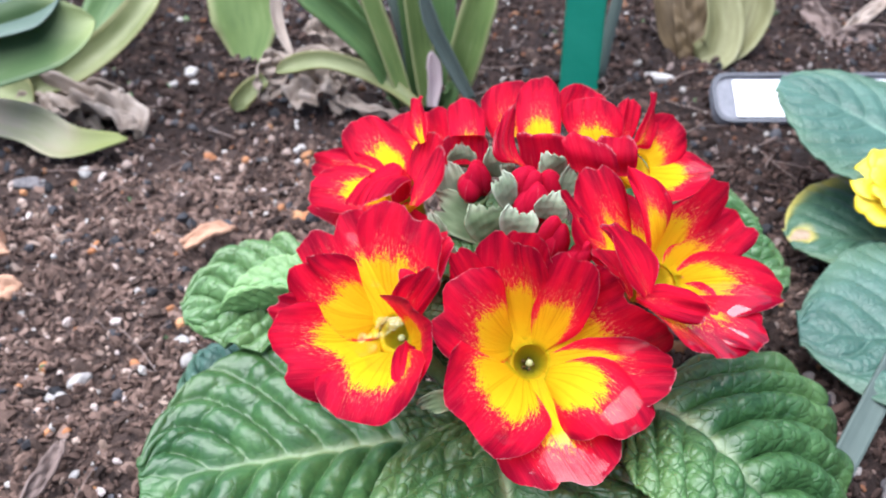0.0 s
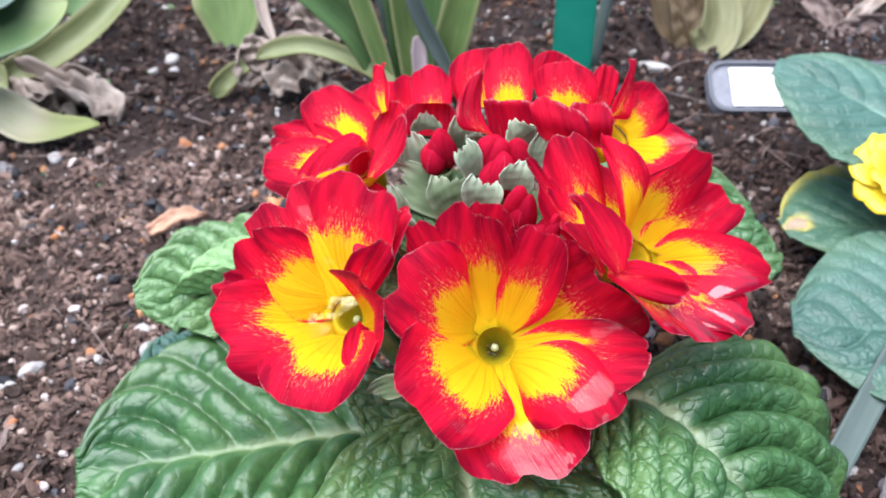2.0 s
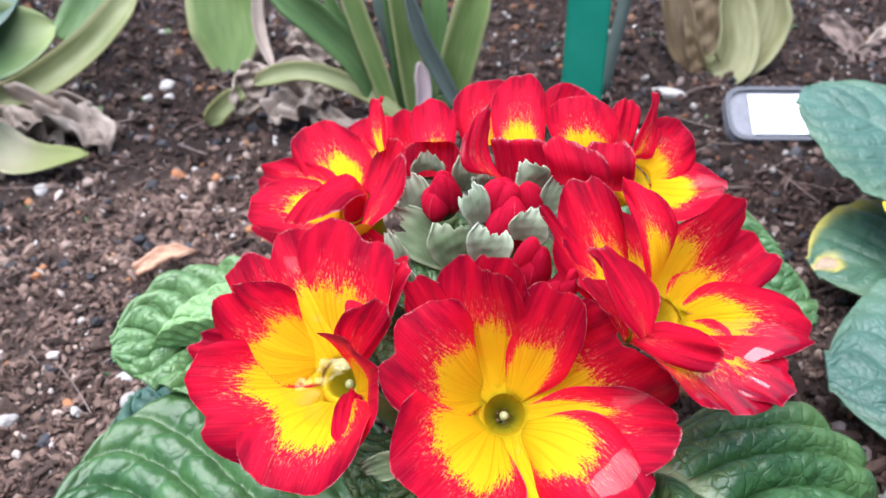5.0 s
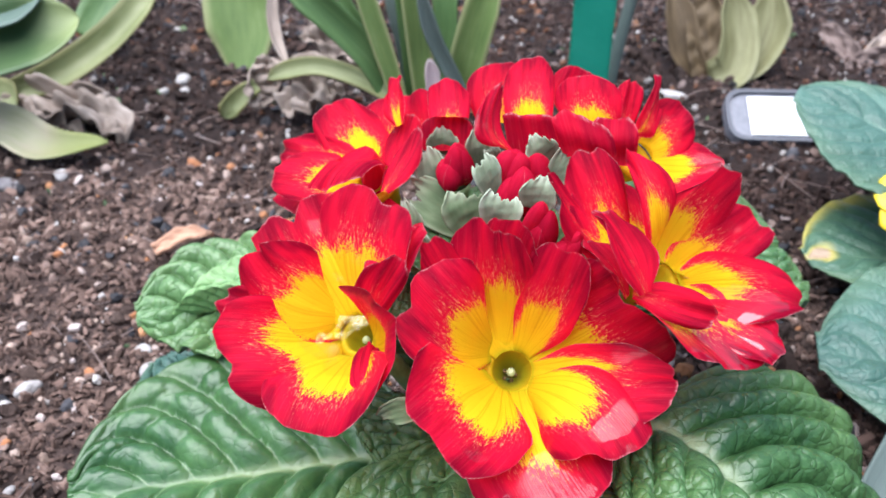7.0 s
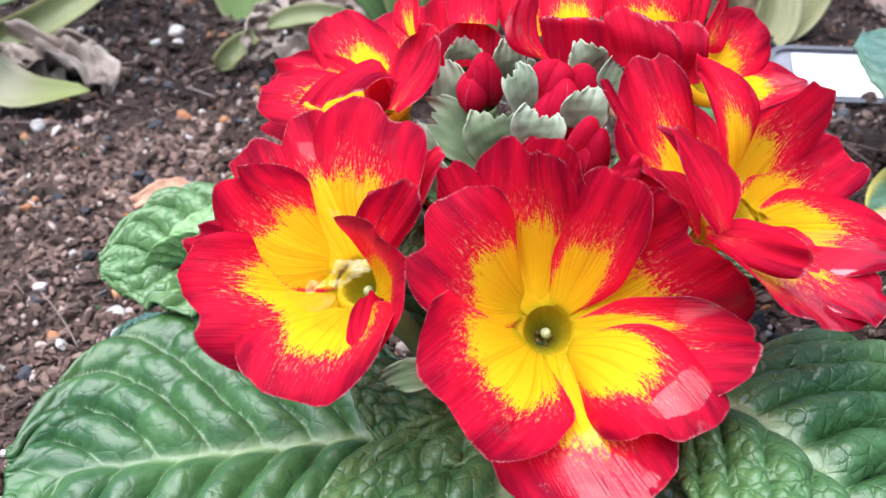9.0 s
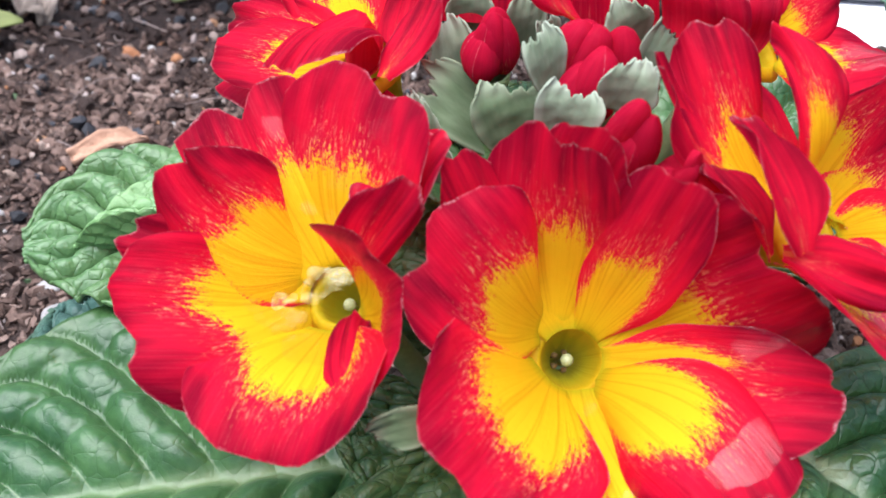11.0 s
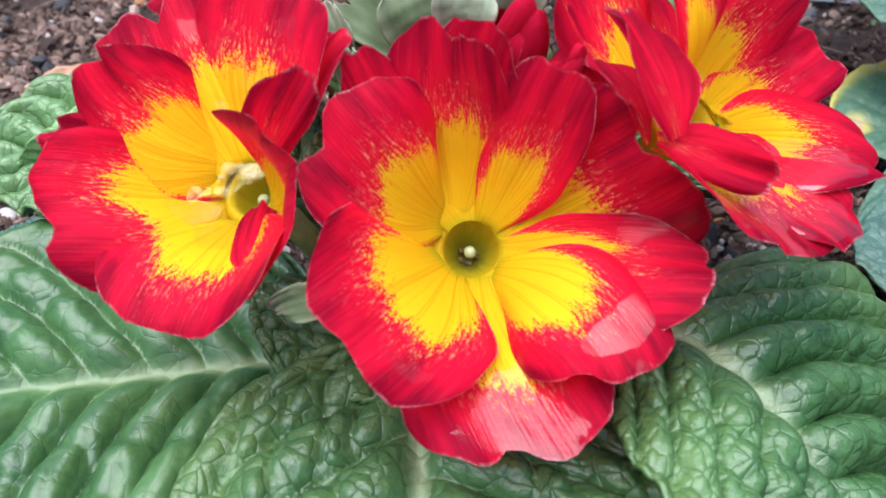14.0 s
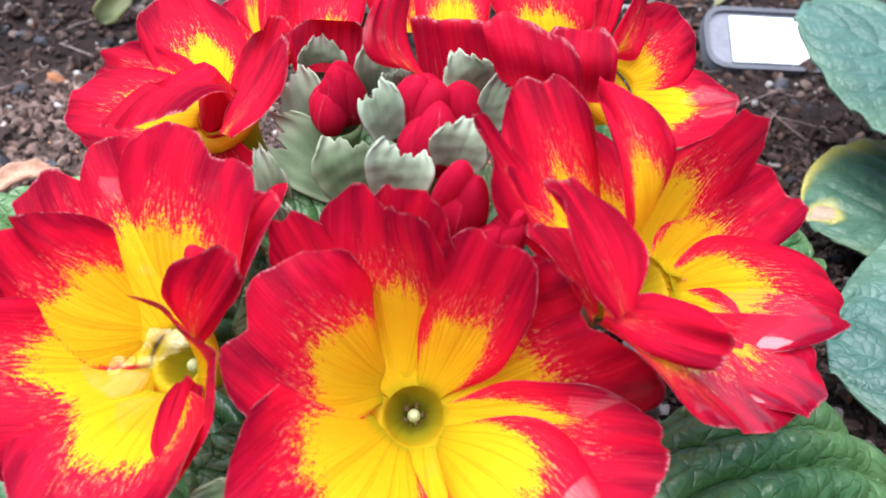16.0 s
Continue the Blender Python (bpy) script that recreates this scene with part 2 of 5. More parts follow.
TONES = ((0.88, 0.50, 0.003), (0.80, 0.008, 0.034), (0.28, 0.002, 0.022), (0.66, 0.005, 0.036))
RED = petal_material("red_yellow_petal", *TONES)
RED_WET = petal_material("red_yellow_petal_with_water", *TONES, film=(0.78, 0.25, 0.48, 0.32), gloss=1.75)
RED_SHEET = petal_material("red_yellow_petal_with_sheet", *TONES, film=(0.78, 0.10, 0.66, 0.30), gloss=1.65)
RED_SOAKED = petal_material("red_yellow_petal_soaked", *TONES, film=(0.65, 0.34, 0.5, 0.48), gloss=2.4)
RED_SIDE = petal_material("red_yellow_petal_wet_along_a_side", *TONES, film=(0.48, 0.36, 0.20, 0.30), gloss=2.4)
RED_DROP = petal_material("red_yellow_petal_with_drops", *TONES, film=(0.78, 0.07, 0.66, 0.20), gloss=1.8)
RED_POOL = petal_material("red_yellow_petal_with_pool", *TONES, film=(0.20, 0.15, 0.55, 0.42), gloss=1.8)
BUD = petal_material("bud_petal", (0.66, 0.02, 0.05), (0.66, 0.010, 0.052), (0.56, 0.008, 0.046), (0.62, 0.009, 0.048))
tm = Mat("flower_throat", 0.5, 0.15)
ox, oy, oz = tm.xyz(tm.tc.outputs["Object"])
rad = tm.math("SQRT", tm.math("ADD", tm.math("MULTIPLY", ox, ox), tm.math("MULTIPLY", oy, oy)))
rad = tm.math("ADD", tm.math("MULTIPLY", rad, 100.0), tm.math("MULTIPLY", tm.noise(tm.tc.outputs["Object"], 900.0), 0.08))
tm.color(tm.ramp(rad, [(0.08, (0.28, 0.24, 0.05)), (0.15, (0.50, 0.46, 0.045)), (0.26, (0.60, 0.52, 0.015)), (0.36, (0.72, 0.50, 0.004)), (0.44, (0.80, 0.45, 0.003))]))
groove = tm.noise(tm.vec(tm.math("MULTIPLY", tm.math("ARCTAN2", oy, ox), 3.0), 0.0), 1.6, 2.0)
tm.bump(groove, 0.6, 0.0006)
tm.thin(0.5)
THROAT = tm.m
fm = Mat("torn_film", 0.2, 0.5)
fm.color(fm.ramp(fm.noise(fm.tc.outputs["Object"], 700.0, 3.0), [(0.35, (0.60, 0.56, 0.12)), (0.65, (0.74, 0.72, 0.38))]))
fm.put(fm.b.inputs["Alpha"], fm.math("MULTIPLY", fm.step(fm.noise(fm.tc.outputs["Object"], 520.0, 3.0), 0.34, 0.74), 0.42))
fm.bump(fm.noise(fm.tc.outputs["Object"], 900.0, 2.0), 0.5, 0.0003)
FILM = fm.m
STIGMA = plain_material("stigma", [(0.3, (0.34, 0.37, 0.16)), (0.7, (0.50, 0.52, 0.28))], 500, 0.45, 0.3)
ANTHER = plain_material("anther", [(0.3, (0.16, 0.09, 0.03)), (0.7, (0.32, 0.20, 0.07))], 600, 0.6, 0.3)
LEAF = leaf_material("primrose_leaf", (0.022, 0.070, 0.021), (0.063, 0.147, 0.046), (0.34, 0.42, 0.25), rough=0.34, net_scale=380.0, deep=0.0009, groove_shade=0.28)
LEAF_RIBBED = leaf_material("ribbed_primrose_leaf", (0.022, 0.070, 0.021), (0.063, 0.147, 0.046), (0.24, 0.31, 0.15), rough=0.34, net_scale=330.0, deep=0.0003, groove_shade=0.12)
# paler copy of the leaf green, with backlight and gloss in its colour
LEAF_PALE_LIT = leaf_material("pale_backlit_primrose_leaf", (0.065, 0.145, 0.050), (0.13, 0.235, 0.090), (0.36, 0.44, 0.27), rough=0.34)
LEAF_YOUNG = leaf_material("young_leaf", (0.12, 0.26, 0.09), (0.20, 0.36, 0.14), (0.40, 0.52, 0.30))
LEAF_BLUE = leaf_material("bluish_leaf", (0.030, 0.082, 0.060), (0.060, 0.138, 0.106), (0.20, 0.32, 0.25), rough=0.46, net_scale=520.0, deep=0.0006, groove_shade=0.20)
LEAF_SICK = leaf_material("yellowing_leaf", (0.026, 0.074, 0.044), (0.050, 0.112, 0.066), (0.15, 0.23, 0.15), rough=0.46, patch=(0.93, (0.36, 0.31, 0.06)), net_scale=520.0, deep=0.0005, groove_shade=0.18)
SEPAL = streak_material("downy_sepal", [(0.3, (0.13, 0.18, 0.10)), (0.52, (0.22, 0.27, 0.175)), (0.75, (0.31, 0.36, 0.25))], 1.0, 4.0, 0.9, 0.22, edge=(0.36, 0.41, 0.30), tip=(0.40, 0.44, 0.34))
SEPAL_GREEN = streak_material("green_sepal", [(0.3, (0.055, 0.090, 0.038)), (0.52, (0.10, 0.145, 0.070)), (0.75, (0.17, 0.22, 0.125))], 1.0, 4.0, 0.9, 0.15, edge=(0.20, 0.25, 0.15), tip=(0.26, 0.30, 0.20))
STEM = plain_material("flower_stem", [(0.3, (0.10, 0.16, 0.06)), (0.7, (0.22, 0.30, 0.14))], 200, 0.6, 0.3)
YELLOW = plain_material("yellow_petal", [(0.3, (0.80, 0.58, 0.01)), (0.7, (0.90, 0.74, 0.05))], 150, 0.4, 0.2, thin=0.2)
STRAP = streak_material("strap_leaf", [(0.3, (0.055, 0.115, 0.040)), (0.55, (0.105, 0.19, 0.065)), (0.75, (0.20, 0.29, 0.13))], across=12.0, rough=0.45)
STRAP_PALE = streak_material("fading_leaf", [(0.3, (0.12, 0.145, 0.05)), (0.55, (0.21, 0.235, 0.105)), (0.75, (0.36, 0.365, 0.235))], across=5.0, rough=0.5, edge=(0.17, 0.17, 0.06))
STRAP_BLUE = streak_material("grey_green_stem", [(0.3, (0.060, 0.085, 0.076)), (0.7, (0.11, 0.145, 0.13))], rough=0.75, thin=0.05)
BROAD = streak_material("broad_green_leaf", [(0.3, (0.035, 0.078, 0.024)), (0.55, (0.056, 0.105, 0.035)), (0.75, (0.095, 0.145, 0.07))], across=4.0, rough=0.55, tip=(0.22, 0.27, 0.11))
STRAP_LIGHT = streak_material("light_strap_leaf", [(0.3, (0.10, 0.165, 0.050)), (0.55, (0.16, 0.24, 0.075)), (0.75, (0.27, 0.34, 0.15))], across=9.0, rough=0.5, edge=(0.30, 0.33, 0.15))
BROAD_GREY = streak_material("broad_grey_leaf", [(0.3, (0.075, 0.12, 0.095)), (0.7, (0.125, 0.18, 0.15))], across=4.0, rough=0.5)
BLEACHED = streak_material("bleached_leaf", [(0.3, (0.25, 0.285, 0.14)), (0.5, (0.34, 0.33, 0.22)), (0.72, (0.41, 0.32, 0.28))], across=3.0, rough=0.65, tip=(0.20, 0.23, 0.075))
STRAW = streak_material("straw_leaf", [(0.3, (0.115, 0.110, 0.042)), (0.55, (0.21, 0.21, 0.10)), (0.75, (0.33, 0.32, 0.20))], across=7.0, rough=0.6, thin=0.2)
BROWNED = streak_material("browned_leaf", [(0.3, (0.055, 0.036, 0.018)), (0.55, (0.125, 0.088, 0.045)), (0.75, (0.23, 0.185, 0.11))], across=9.0, rough=0.7, thin=0.12)
DRY = streak_material("dry_leaf", [(0.28, (0.13, 0.095, 0.078)), (0.5, (0.29, 0.235, 0.195)), (0.72, (0.46, 0.395, 0.345))], across=14.0, rough=0.8, thin=0.15)
WITHERED = streak_material("brown_withered", [(0.28, (0.07, 0.05, 0.045)), (0.5, (0.17, 0.125, 0.11)), (0.72, (0.30, 0.24, 0.22))], across=14.0, rough=0.85, thin=0.1)
SHOOT = streak_material("pinkish_sheath", [(0.3, (0.50, 0.36, 0.40)), (0.7, (0.66, 0.60, 0.58))], rough=0.55, thin=0.1)
# soil and loose grit share the same painted damp and shade
SOIL = plain_material("soil", [(0.30, (0.024, 0.017, 0.015)), (0.50, (0.066, 0.044, 0.038)), (0.66, (0.12, 0.082, 0.068)), (0.8, (0.18, 0.135, 0.115))], 300, 0.9, 1.0, 0.003, spec=0.25, shaded_damp=True)
CRUMB = plain_material("soil_crumb", [(0.15, (0.032, 0.022, 0.018)), (0.45, (0.096, 0.061, 0.048)), (0.75, (0.185, 0.122, 0.098)), (1.0, (0.34, 0.26, 0.22))], 300, 0.9, 0.8, 0.001, spec=0.3, per_piece=True, shaded_damp=True)
GRAVEL = plain_material("gravel", [(0.1, (0.13, 0.09, 0.075)), (0.35, (0.25, 0.18, 0.14)), (0.55, (0.38, 0.29, 0.24)), (0.75, (0.42, 0.36, 0.34)), (1.0, (0.60, 0.55, 0.53))], 300, 0.75, 0.6, 0.0008, per_piece=True, shaded_damp=True)
OCHRE = plain_material("ochre_grit", [(0.2, (0.30, 0.12, 0.05)), (0.6, (0.42, 0.20, 0.09)), (1.0, (0.52, 0.32, 0.18))], 300, 0.8, 0.6, 0.0008, per_piece=True, shaded_damp=True)
PERLITE = plain_material("white_grit", [(0.2, (0.22, 0.195, 0.18)), (0.6, (0.36, 0.34, 0.32)), (1.0, (0.60, 0.585, 0.57))], 300, 0.7, 0.5, 0.0006, per_piece=True)
CHAR = plain_material("dark_grit", [(0.2, (0.012, 0.012, 0.014)), (0.6, (0.030, 0.030, 0.036)), (1.0, (0.07, 0.07, 0.08))], 300, 0.7, 0.6, 0.0008, per_piece=True)
LUMP = plain_material("soil_lump", [(0.15, (0.020, 0.014, 0.012)), (0.5, (0.048, 0.032, 0.027)), (1.0, (0.105, 0.074, 0.060))], 300, 0.95, 1.0, 0.0015, spec=0.2, per_piece=True)
MOSS = plain_material("moss", [(0.3, (0.05, 0.09, 0.04)), (0.7, (0.14, 0.20, 0.10))], 300, 0.9, 0.6, 0.0008, per_piece=True)
STONE = plain_material("white_stone", [(0.3, (0.22, 0.20, 0.19)), (0.7, (0.43, 0.415, 0.40))], 260, 0.65, 0.5, 0.0008)
BARK = plain_material("bark_chip", [(0.3, (0.30, 0.16, 0.10)), (0.7, (0.50, 0.30, 0.20))], 220, 0.85, 0.7, 0.001)
SLATE = plain_material("grey_flake", [(0.3, (0.07, 0.065, 0.07)), (0.5, (0.15, 0.14, 0.145)), (0.7, (0.30, 0.28, 0.28))], 420, 0.8, 0.9, 0.0012)
STAKE = plain_material("green_plastic", [(0.3, (0.010, 0.190, 0.125)), (0.7, (0.020, 0.235, 0.160))], 90, 0.45, 0.15, 0.0003)
LABEL = plain_material("label_paper", [(0.3, (0.76, 0.77, 0.79)), (0.7, (0.80, 0.81, 0.82))], 60, 0.6, 0.1, 0.0002)
CASE = plain_material("grey_clear_plastic", [(0.3, (0.10, 0.105, 0.125)), (0.7, (0.20, 0.205, 0.235))], 90, 0.40, 0.1, 0.0003, spec=0.35)
RIM = plain_material("dark_plastic_rim", [(0.3, (0.040, 0.043, 0.055)), (0.7, (0.075, 0.080, 0.10))], 90, 0.40, 0.1, 0.0003)


# ---- helpers ----
def mesh_object(name, verts, faces, material, parent=None, label="", uv=None, smooth=True, ribs=None):
    me = bpy.data.meshes.new(name)
    me.from_pydata([tuple(p) for p in verts], [], [tuple(f) for f in faces])
    me.update()
    if smooth:
        me.polygons.foreach_set("use_smooth", np.ones(len(me.polygons), dtype=bool))
    idx = np.empty(len(me.loops), dtype=np.int32)
    me.loops.foreach_get("vertex_index", idx)
    for lay, co in (("UVMap", uv), ("ribs", ribs)):
        if co is not None:
            me.uv_layers.new(name=lay).data.foreach_set("uv", np.asarray(co, dtype=np.float32)[idx].ravel())
    me.materials.append(material)
    ob = new(name, me)
    if parent:
        ob.parent = parent
    return tagged(ob, label)


def thing(name, place, label, category, group=""):
    ob = new(name)
    ob.empty_display_size = 0.01
    ob.location = place
    return tagged(ob, label, category, group)


def thicken(ob, t):
    so = ob.modifiers.new("thickness", "SOLIDIFY")
    so.thickness, so.offset = t, 0.0
    return ob


def grid_faces(n, m):
    i, j = np.meshgrid(np.arange(n), np.arange(m), indexing="ij")
    a = i * (m + 1) + j
    return np.stack([a, a + m + 1, a + m + 2, a + 1], -1).reshape(-1, 4)


def blade(base, th, L, W, e0, e1, tw=0.0, cup=0.0, bend=0.0, notch=0.0, asym=0.0, rnd=0.42, kind="petal", n=16, m=14, seed=0.0, ruffle=0.0, jag=0.0, roll=0.0005, em=0.0, nw=0.0, skew=0.0, foot=0.30, left=0.0, right=0.0):
    """A curved blade: heading th, rising by e0 at its foot and e1 at its tip (em more half-way), twisted by tw, its sides lifted by cup and curled by left and right;
    notch cuts the tip at nw, skew makes one side longer. Returns points, the unit normals and (along, across)."""
    k = np.arange(25)
    s = k / 24
    el, h = np.radians(e0 + (e1 - e0) * s + em * 4 * s * (1 - s)), np.radians(th + bend * (s - 0.5))
    d = np.stack([np.cos(el) * np.cos(h), np.cos(el) * np.sin(h), np.sin(el)], 1)
    c = np.vstack([np.zeros(3), np.cumsum((d[1:] + d[:-1]) * 0.5 * L / 24, 0)]) + np.array(base)
    side0 = np.stack([-np.sin(h), np.cos(h), 0 * h], 1)
    up0 = np.cross(d, side0)
    a = np.radians(tw) * s[:, None]
    side, up = side0 * np.cos(a) + up0 * np.sin(a), up0 * np.cos(a) - side0 * np.sin(a)
    S, w = np.meshgrid(np.linspace(0, 1, n + 1), np.linspace(-1, 1, m + 1), indexing="ij")
    if kind == "petal":
        w = np.sin(w * np.pi / 2)
    if kind in ("petal", "sepal"):
        wide = foot + (1 - foot) * np.sin(np.pi / 2 * np.minimum(1, S / 0.6)) ** 1.4
        wide = wide if kind == "petal" else 0.55 + 0.45 * S
        ln = 1 - rnd * (1 - np.sqrt(1 - 0.985 * w**2)) - notch * np.exp(-(((w - nw) / 0.22) ** 2)) + skew * w
        ln = ln * (1 + jag * (np.sin(11 * w + seed) + 0.7 * np.sin(23 * w + 2.3 * seed) + 0.4 * np.sin(41 * w + 1.1 * seed)))
    elif kind == "leaf":
        wide = np.maximum(0.05, np.sin(np.pi * (0.02 + 0.98 * S) ** 0.9)) ** (rnd or 0.58)
        wide = wide * (1 + jag * (np.sin(40 * S + seed) + 0.6 * np.sin(67 * S + 2 * seed) + 0.5 * np.sin(101 * S)))
        ln = np.ones_like(w)
    else:
        wide = np.minimum(1, 0.65 + S) * np.minimum(1, (1.02 - S) / 0.45) ** 0.6
        ln = np.ones_like(w)
    se = np.minimum(S * ln, 1.0) * 24
    at = lambda A: np.stack([np.interp(se, k, A[:, q]) for q in range(3)], -1)
    nv = at(up)
    wd = (W * wide * w * (1 + asym * np.sign(w)))[..., None]
    lift = W * wide * (cup * w**2 + left * np.maximum(-w, 0) ** 3 + right * np.maximum(w, 0) ** 3)
    lift = lift + ruffle * S**2 * (np.sin(5.2 * w + seed) + 0.6 * np.sin(9.7 * w + 1.7 * seed)) * np.minimum(1, 1.3 - abs(w) * 0.3)
    if kind == "petal" and roll:
        lift = lift - roll * np.maximum(abs(w), S) ** 12 - 0.6 * roll * np.exp(-((w / 0.07) ** 2)) * S
    return at(c) + at(side) * wd + nv * lift[..., None], nv, np.stack([S, (w + 1) / 2], -1)


def part_blade(name, pts, uv, material, parent, label="", thick=0.0003, ribs=None):
    n, m = pts.shape[0] - 1, pts.shape[1] - 1
    ob = mesh_object(name, pts.reshape(-1, 3), grid_faces(n, m), material, parent, label, uv.reshape(-1, 2), ribs=None if ribs is None else ribs.reshape(-1, 2))
    return thicken(ob, thick) if thick else ob


def tube_mesh(path, radii, sides=8):
    path = np.array(path, float)
    t = np.gradient(path, axis=0)
    t /= np.linalg.norm(t, axis=1)[:, None] + 1e-12
    ref = np.array([0.31, 0.2, 0.93])
    x = np.cross(t, ref)
    x /= np.linalg.norm(x, axis=1)[:, None]
    y = np.cross(t, x)
    an = np.linspace(0, 2 * np.pi, sides, endpoint=False)
    ring = x[:, None] * np.cos(an)[None, :, None] + y[:, None] * np.sin(an)[None, :, None]
    v = (path[:, None] + ring * np.array(radii, float)[:, None, None]).reshape(-1, 3)
    f = [(i * sides + j, i * sides + (j + 1) % sides, (i + 1) * sides + (j + 1) % sides, (i + 1) * sides + j) for i in range(len(path) - 1) for j in range(sides)]
    f += [tuple(range(sides))[::-1], tuple(range((len(path) - 1) * sides, len(path) * sides))]
    return v, f


def curve_points(a, b, lift, n=12):
    """From a to b, bowed by lift."""
    s = np.linspace(0, 1, n)[:, None]
    return np.array(a) * (1 - s) + np.array(b) * s + np.array(lift) * (4 * s * (1 - s))


SEED = [0.0]


def next_seed():
    SEED[0] += 1.37
    return SEED[0]


def ribbon(name, path, width, material, parent=None, root=(0, 0, 0), face=(0.0, -0.7, 0.7), twist=(0, 0), cup=0.2, taper=0.5, blunt=0.25, wave=0.0, label="", thick=0.0006, n=28, m=8, frame_of=None, ragged=0.0):
    """A long leaf along a bowed path; face is the way its upper side looks."""
    path = np.array(path, float)
    t = np.gradient(path, axis=0)
    t /= np.linalg.norm(t, axis=1)[:, None]
    side = np.cross(t, np.array(face))
    side /= np.linalg.norm(side, axis=1)[:, None]
    up = np.cross(side, t)
    k = len(path)
    s = np.linspace(0, 1, k)
    a = np.radians(twist[0] + (twist[1] - twist[0]) * s)[:, None]
    side, up = side * np.cos(a) + up * np.sin(a), up * np.cos(a) - side * np.sin(a)
    S, w = np.meshgrid(np.linspace(0, 1, n + 1), np.linspace(-1, 1, m + 1), indexing="ij")
    at = lambda A: np.stack([np.interp(S, s, A[:, q]) for q in range(3)], -1)
    wide = width / 2 * (taper + (1 - taper) * np.sin(np.pi / 2 * np.minimum(1, S / 0.45))) * np.minimum(1, (1.003 - S) / blunt) ** 0.55
    sd = next_seed()
    if ragged:
        wide = width / 2 * (taper + (1 - taper) * np.sin(np.pi / 2 * S) ** 0.8) * (1 - 0.25 * S**6)
        # a frilled, toothed tip
        S = S * (1 - ragged * (0.5 + 0.5 * np.sin(3.1 * w + sd)) - 0.4 * ragged * (0.5 + 0.5 * np.sin(13 * w + 2 * sd)) - 0.2 * ragged * (0.5 + 0.5 * np.sin(29 * w + 3 * sd)) - 0.8 * ragged * w**4)
    lift = wide * cup * w**2 + (0.0030 * ragged * S**4 * (np.sin(5 * w + sd) + 0.7 * np.sin(14 * w + 2 * sd)) if ragged else 0.0) + wave * width * (np.sin(17 * S + 3 * w + sd) + 0.7 * np.sin(29 * S - 5 * w + 2 * sd))
    if wave > 0.05:
        # sharp creases where it has dried
        fold = lambda a, b, c: 1 - 2 * abs(np.sin(a * S + b * w + c * sd))
        lift = lift + wave * width * (1.1 * fold(5.0, 2.2, 1.0) + 0.8 * fold(9.0, -3.1, 2.0) + 0.4 * fold(19.0, 4.0, 3.0))
    pts = at(path) + at(side) * (wide * w)[..., None] + at(up) * lift[..., None] - np.array(root)
    if frame_of:
        inv = np.array((primrose.matrix_basis @ frame_of.matrix_basis).inverted())
        pts = pts @ inv[:3, :3].T + inv[:3, 3]
    return part_blade(name, pts, np.stack([S, (w + 1) / 2], -1), material, parent, label, thick)


def smooth_path(points, n=22):
    """A smooth curve through the points."""
    p = np.array(points, float)
    p = np.vstack([2 * p[0] - p[1], p, 2 * p[-1] - p[-2]])
    out = []
    for s in np.linspace(0, len(points) - 1.0001, n):
        i, f = int(s), s - int(s)
        a, b, c, d = p[i : i + 4]
        out.append(0.5 * (2 * b + (c - a) * f + (2 * a - 5 * b + 4 * c - d) * f * f + (3 * b - a - 3 * c + d) * f**3))
    return out


# ---- ground: one sheet of soil that runs to the horizon ----
def value_noise(x, y, cell, seed):
    """Smooth noise between -1 and 1."""
    rng = np.random.RandomState(seed)
    table = rng.uniform(-1, 1, (64, 64))
    gx, gy = x / cell, y / cell
    ix, iy = np.floor(gx).astype(int), np.floor(gy).astype(int)
    fx, fy = gx - ix, gy - iy
    fx, fy = fx * fx * (3 - 2 * fx), fy * fy * (3 - 2 * fy)
    g = lambda a, b: table[a % 64, b % 64]
    return (g(ix, iy) * (1 - fx) + g(ix + 1, iy) * fx) * (1 - fy) + (g(ix, iy + 1) * (1 - fx) + g(ix + 1, iy + 1) * fx) * fy


def ground_height(x, y):
    x, y = np.asarray(x, float), np.asarray(y, float)
    near = np.exp(-(((x - 0.05) / 0.5) ** 2 + ((y - 0.2) / 0.6) ** 2) ** 2)
    z = 0.0030 * value_noise(x, y, 0.045, 3) + 0.0014 * value_noise(x, y, 0.014, 4) + 0.0014 * value_noise(x, y, 0.0055, 5)
    z = z + 0.0050 * np.clip((x - 0.03) / 0.12, 0, 1)
    return z * near - 0.002


def spread(lo, hi, step, far):
    core = list(np.arange(lo, hi + step, step))
    left, right, d = [lo], [core[-1]], step
    while right[-1] < far:
        d *= 1.35
        right.append(right[-1] + d)
        left.append(left[-1] - d)
    return np.array(left[:0:-1] + core + right[1:])


gx, gy = spread(-0.26, 0.28, 0.0024, 80.0), spread(0.02, 0.56, 0.0024, 80.0)
GX, GY = np.meshgrid(gx, gy, indexing="ij")
ground = mesh_object("ground", np.stack([GX, GY, ground_height(GX, GY)], -1).reshape(-1, 3), grid_faces(len(gx) - 1, len(gy) - 1)[:, ::-1], SOIL)
tagged(ground, "dark brown garden soil mixed with grit", "soil", kind="structure")

# ---- the red and yellow primrose ----
ROOT = Vector((0.014, 0.128, 0.0))
primrose = thing("primrose_plant", ROOT, "flowering primrose with red and yellow blooms and crinkled green leaves", "flower")


def flower_frame(place, normal):
    N = Vector(normal).normalized()
    X = (Vector((1, 0, 0)) - N * N.x).normalized()
    Y = N.cross(X)
    return Matrix(((X.x, Y.x, N.x, place[0]), (X.y, Y.y, N.y, place[1]), (X.z, Y.z, N.z, place[2]), (0, 0, 0, 1)))


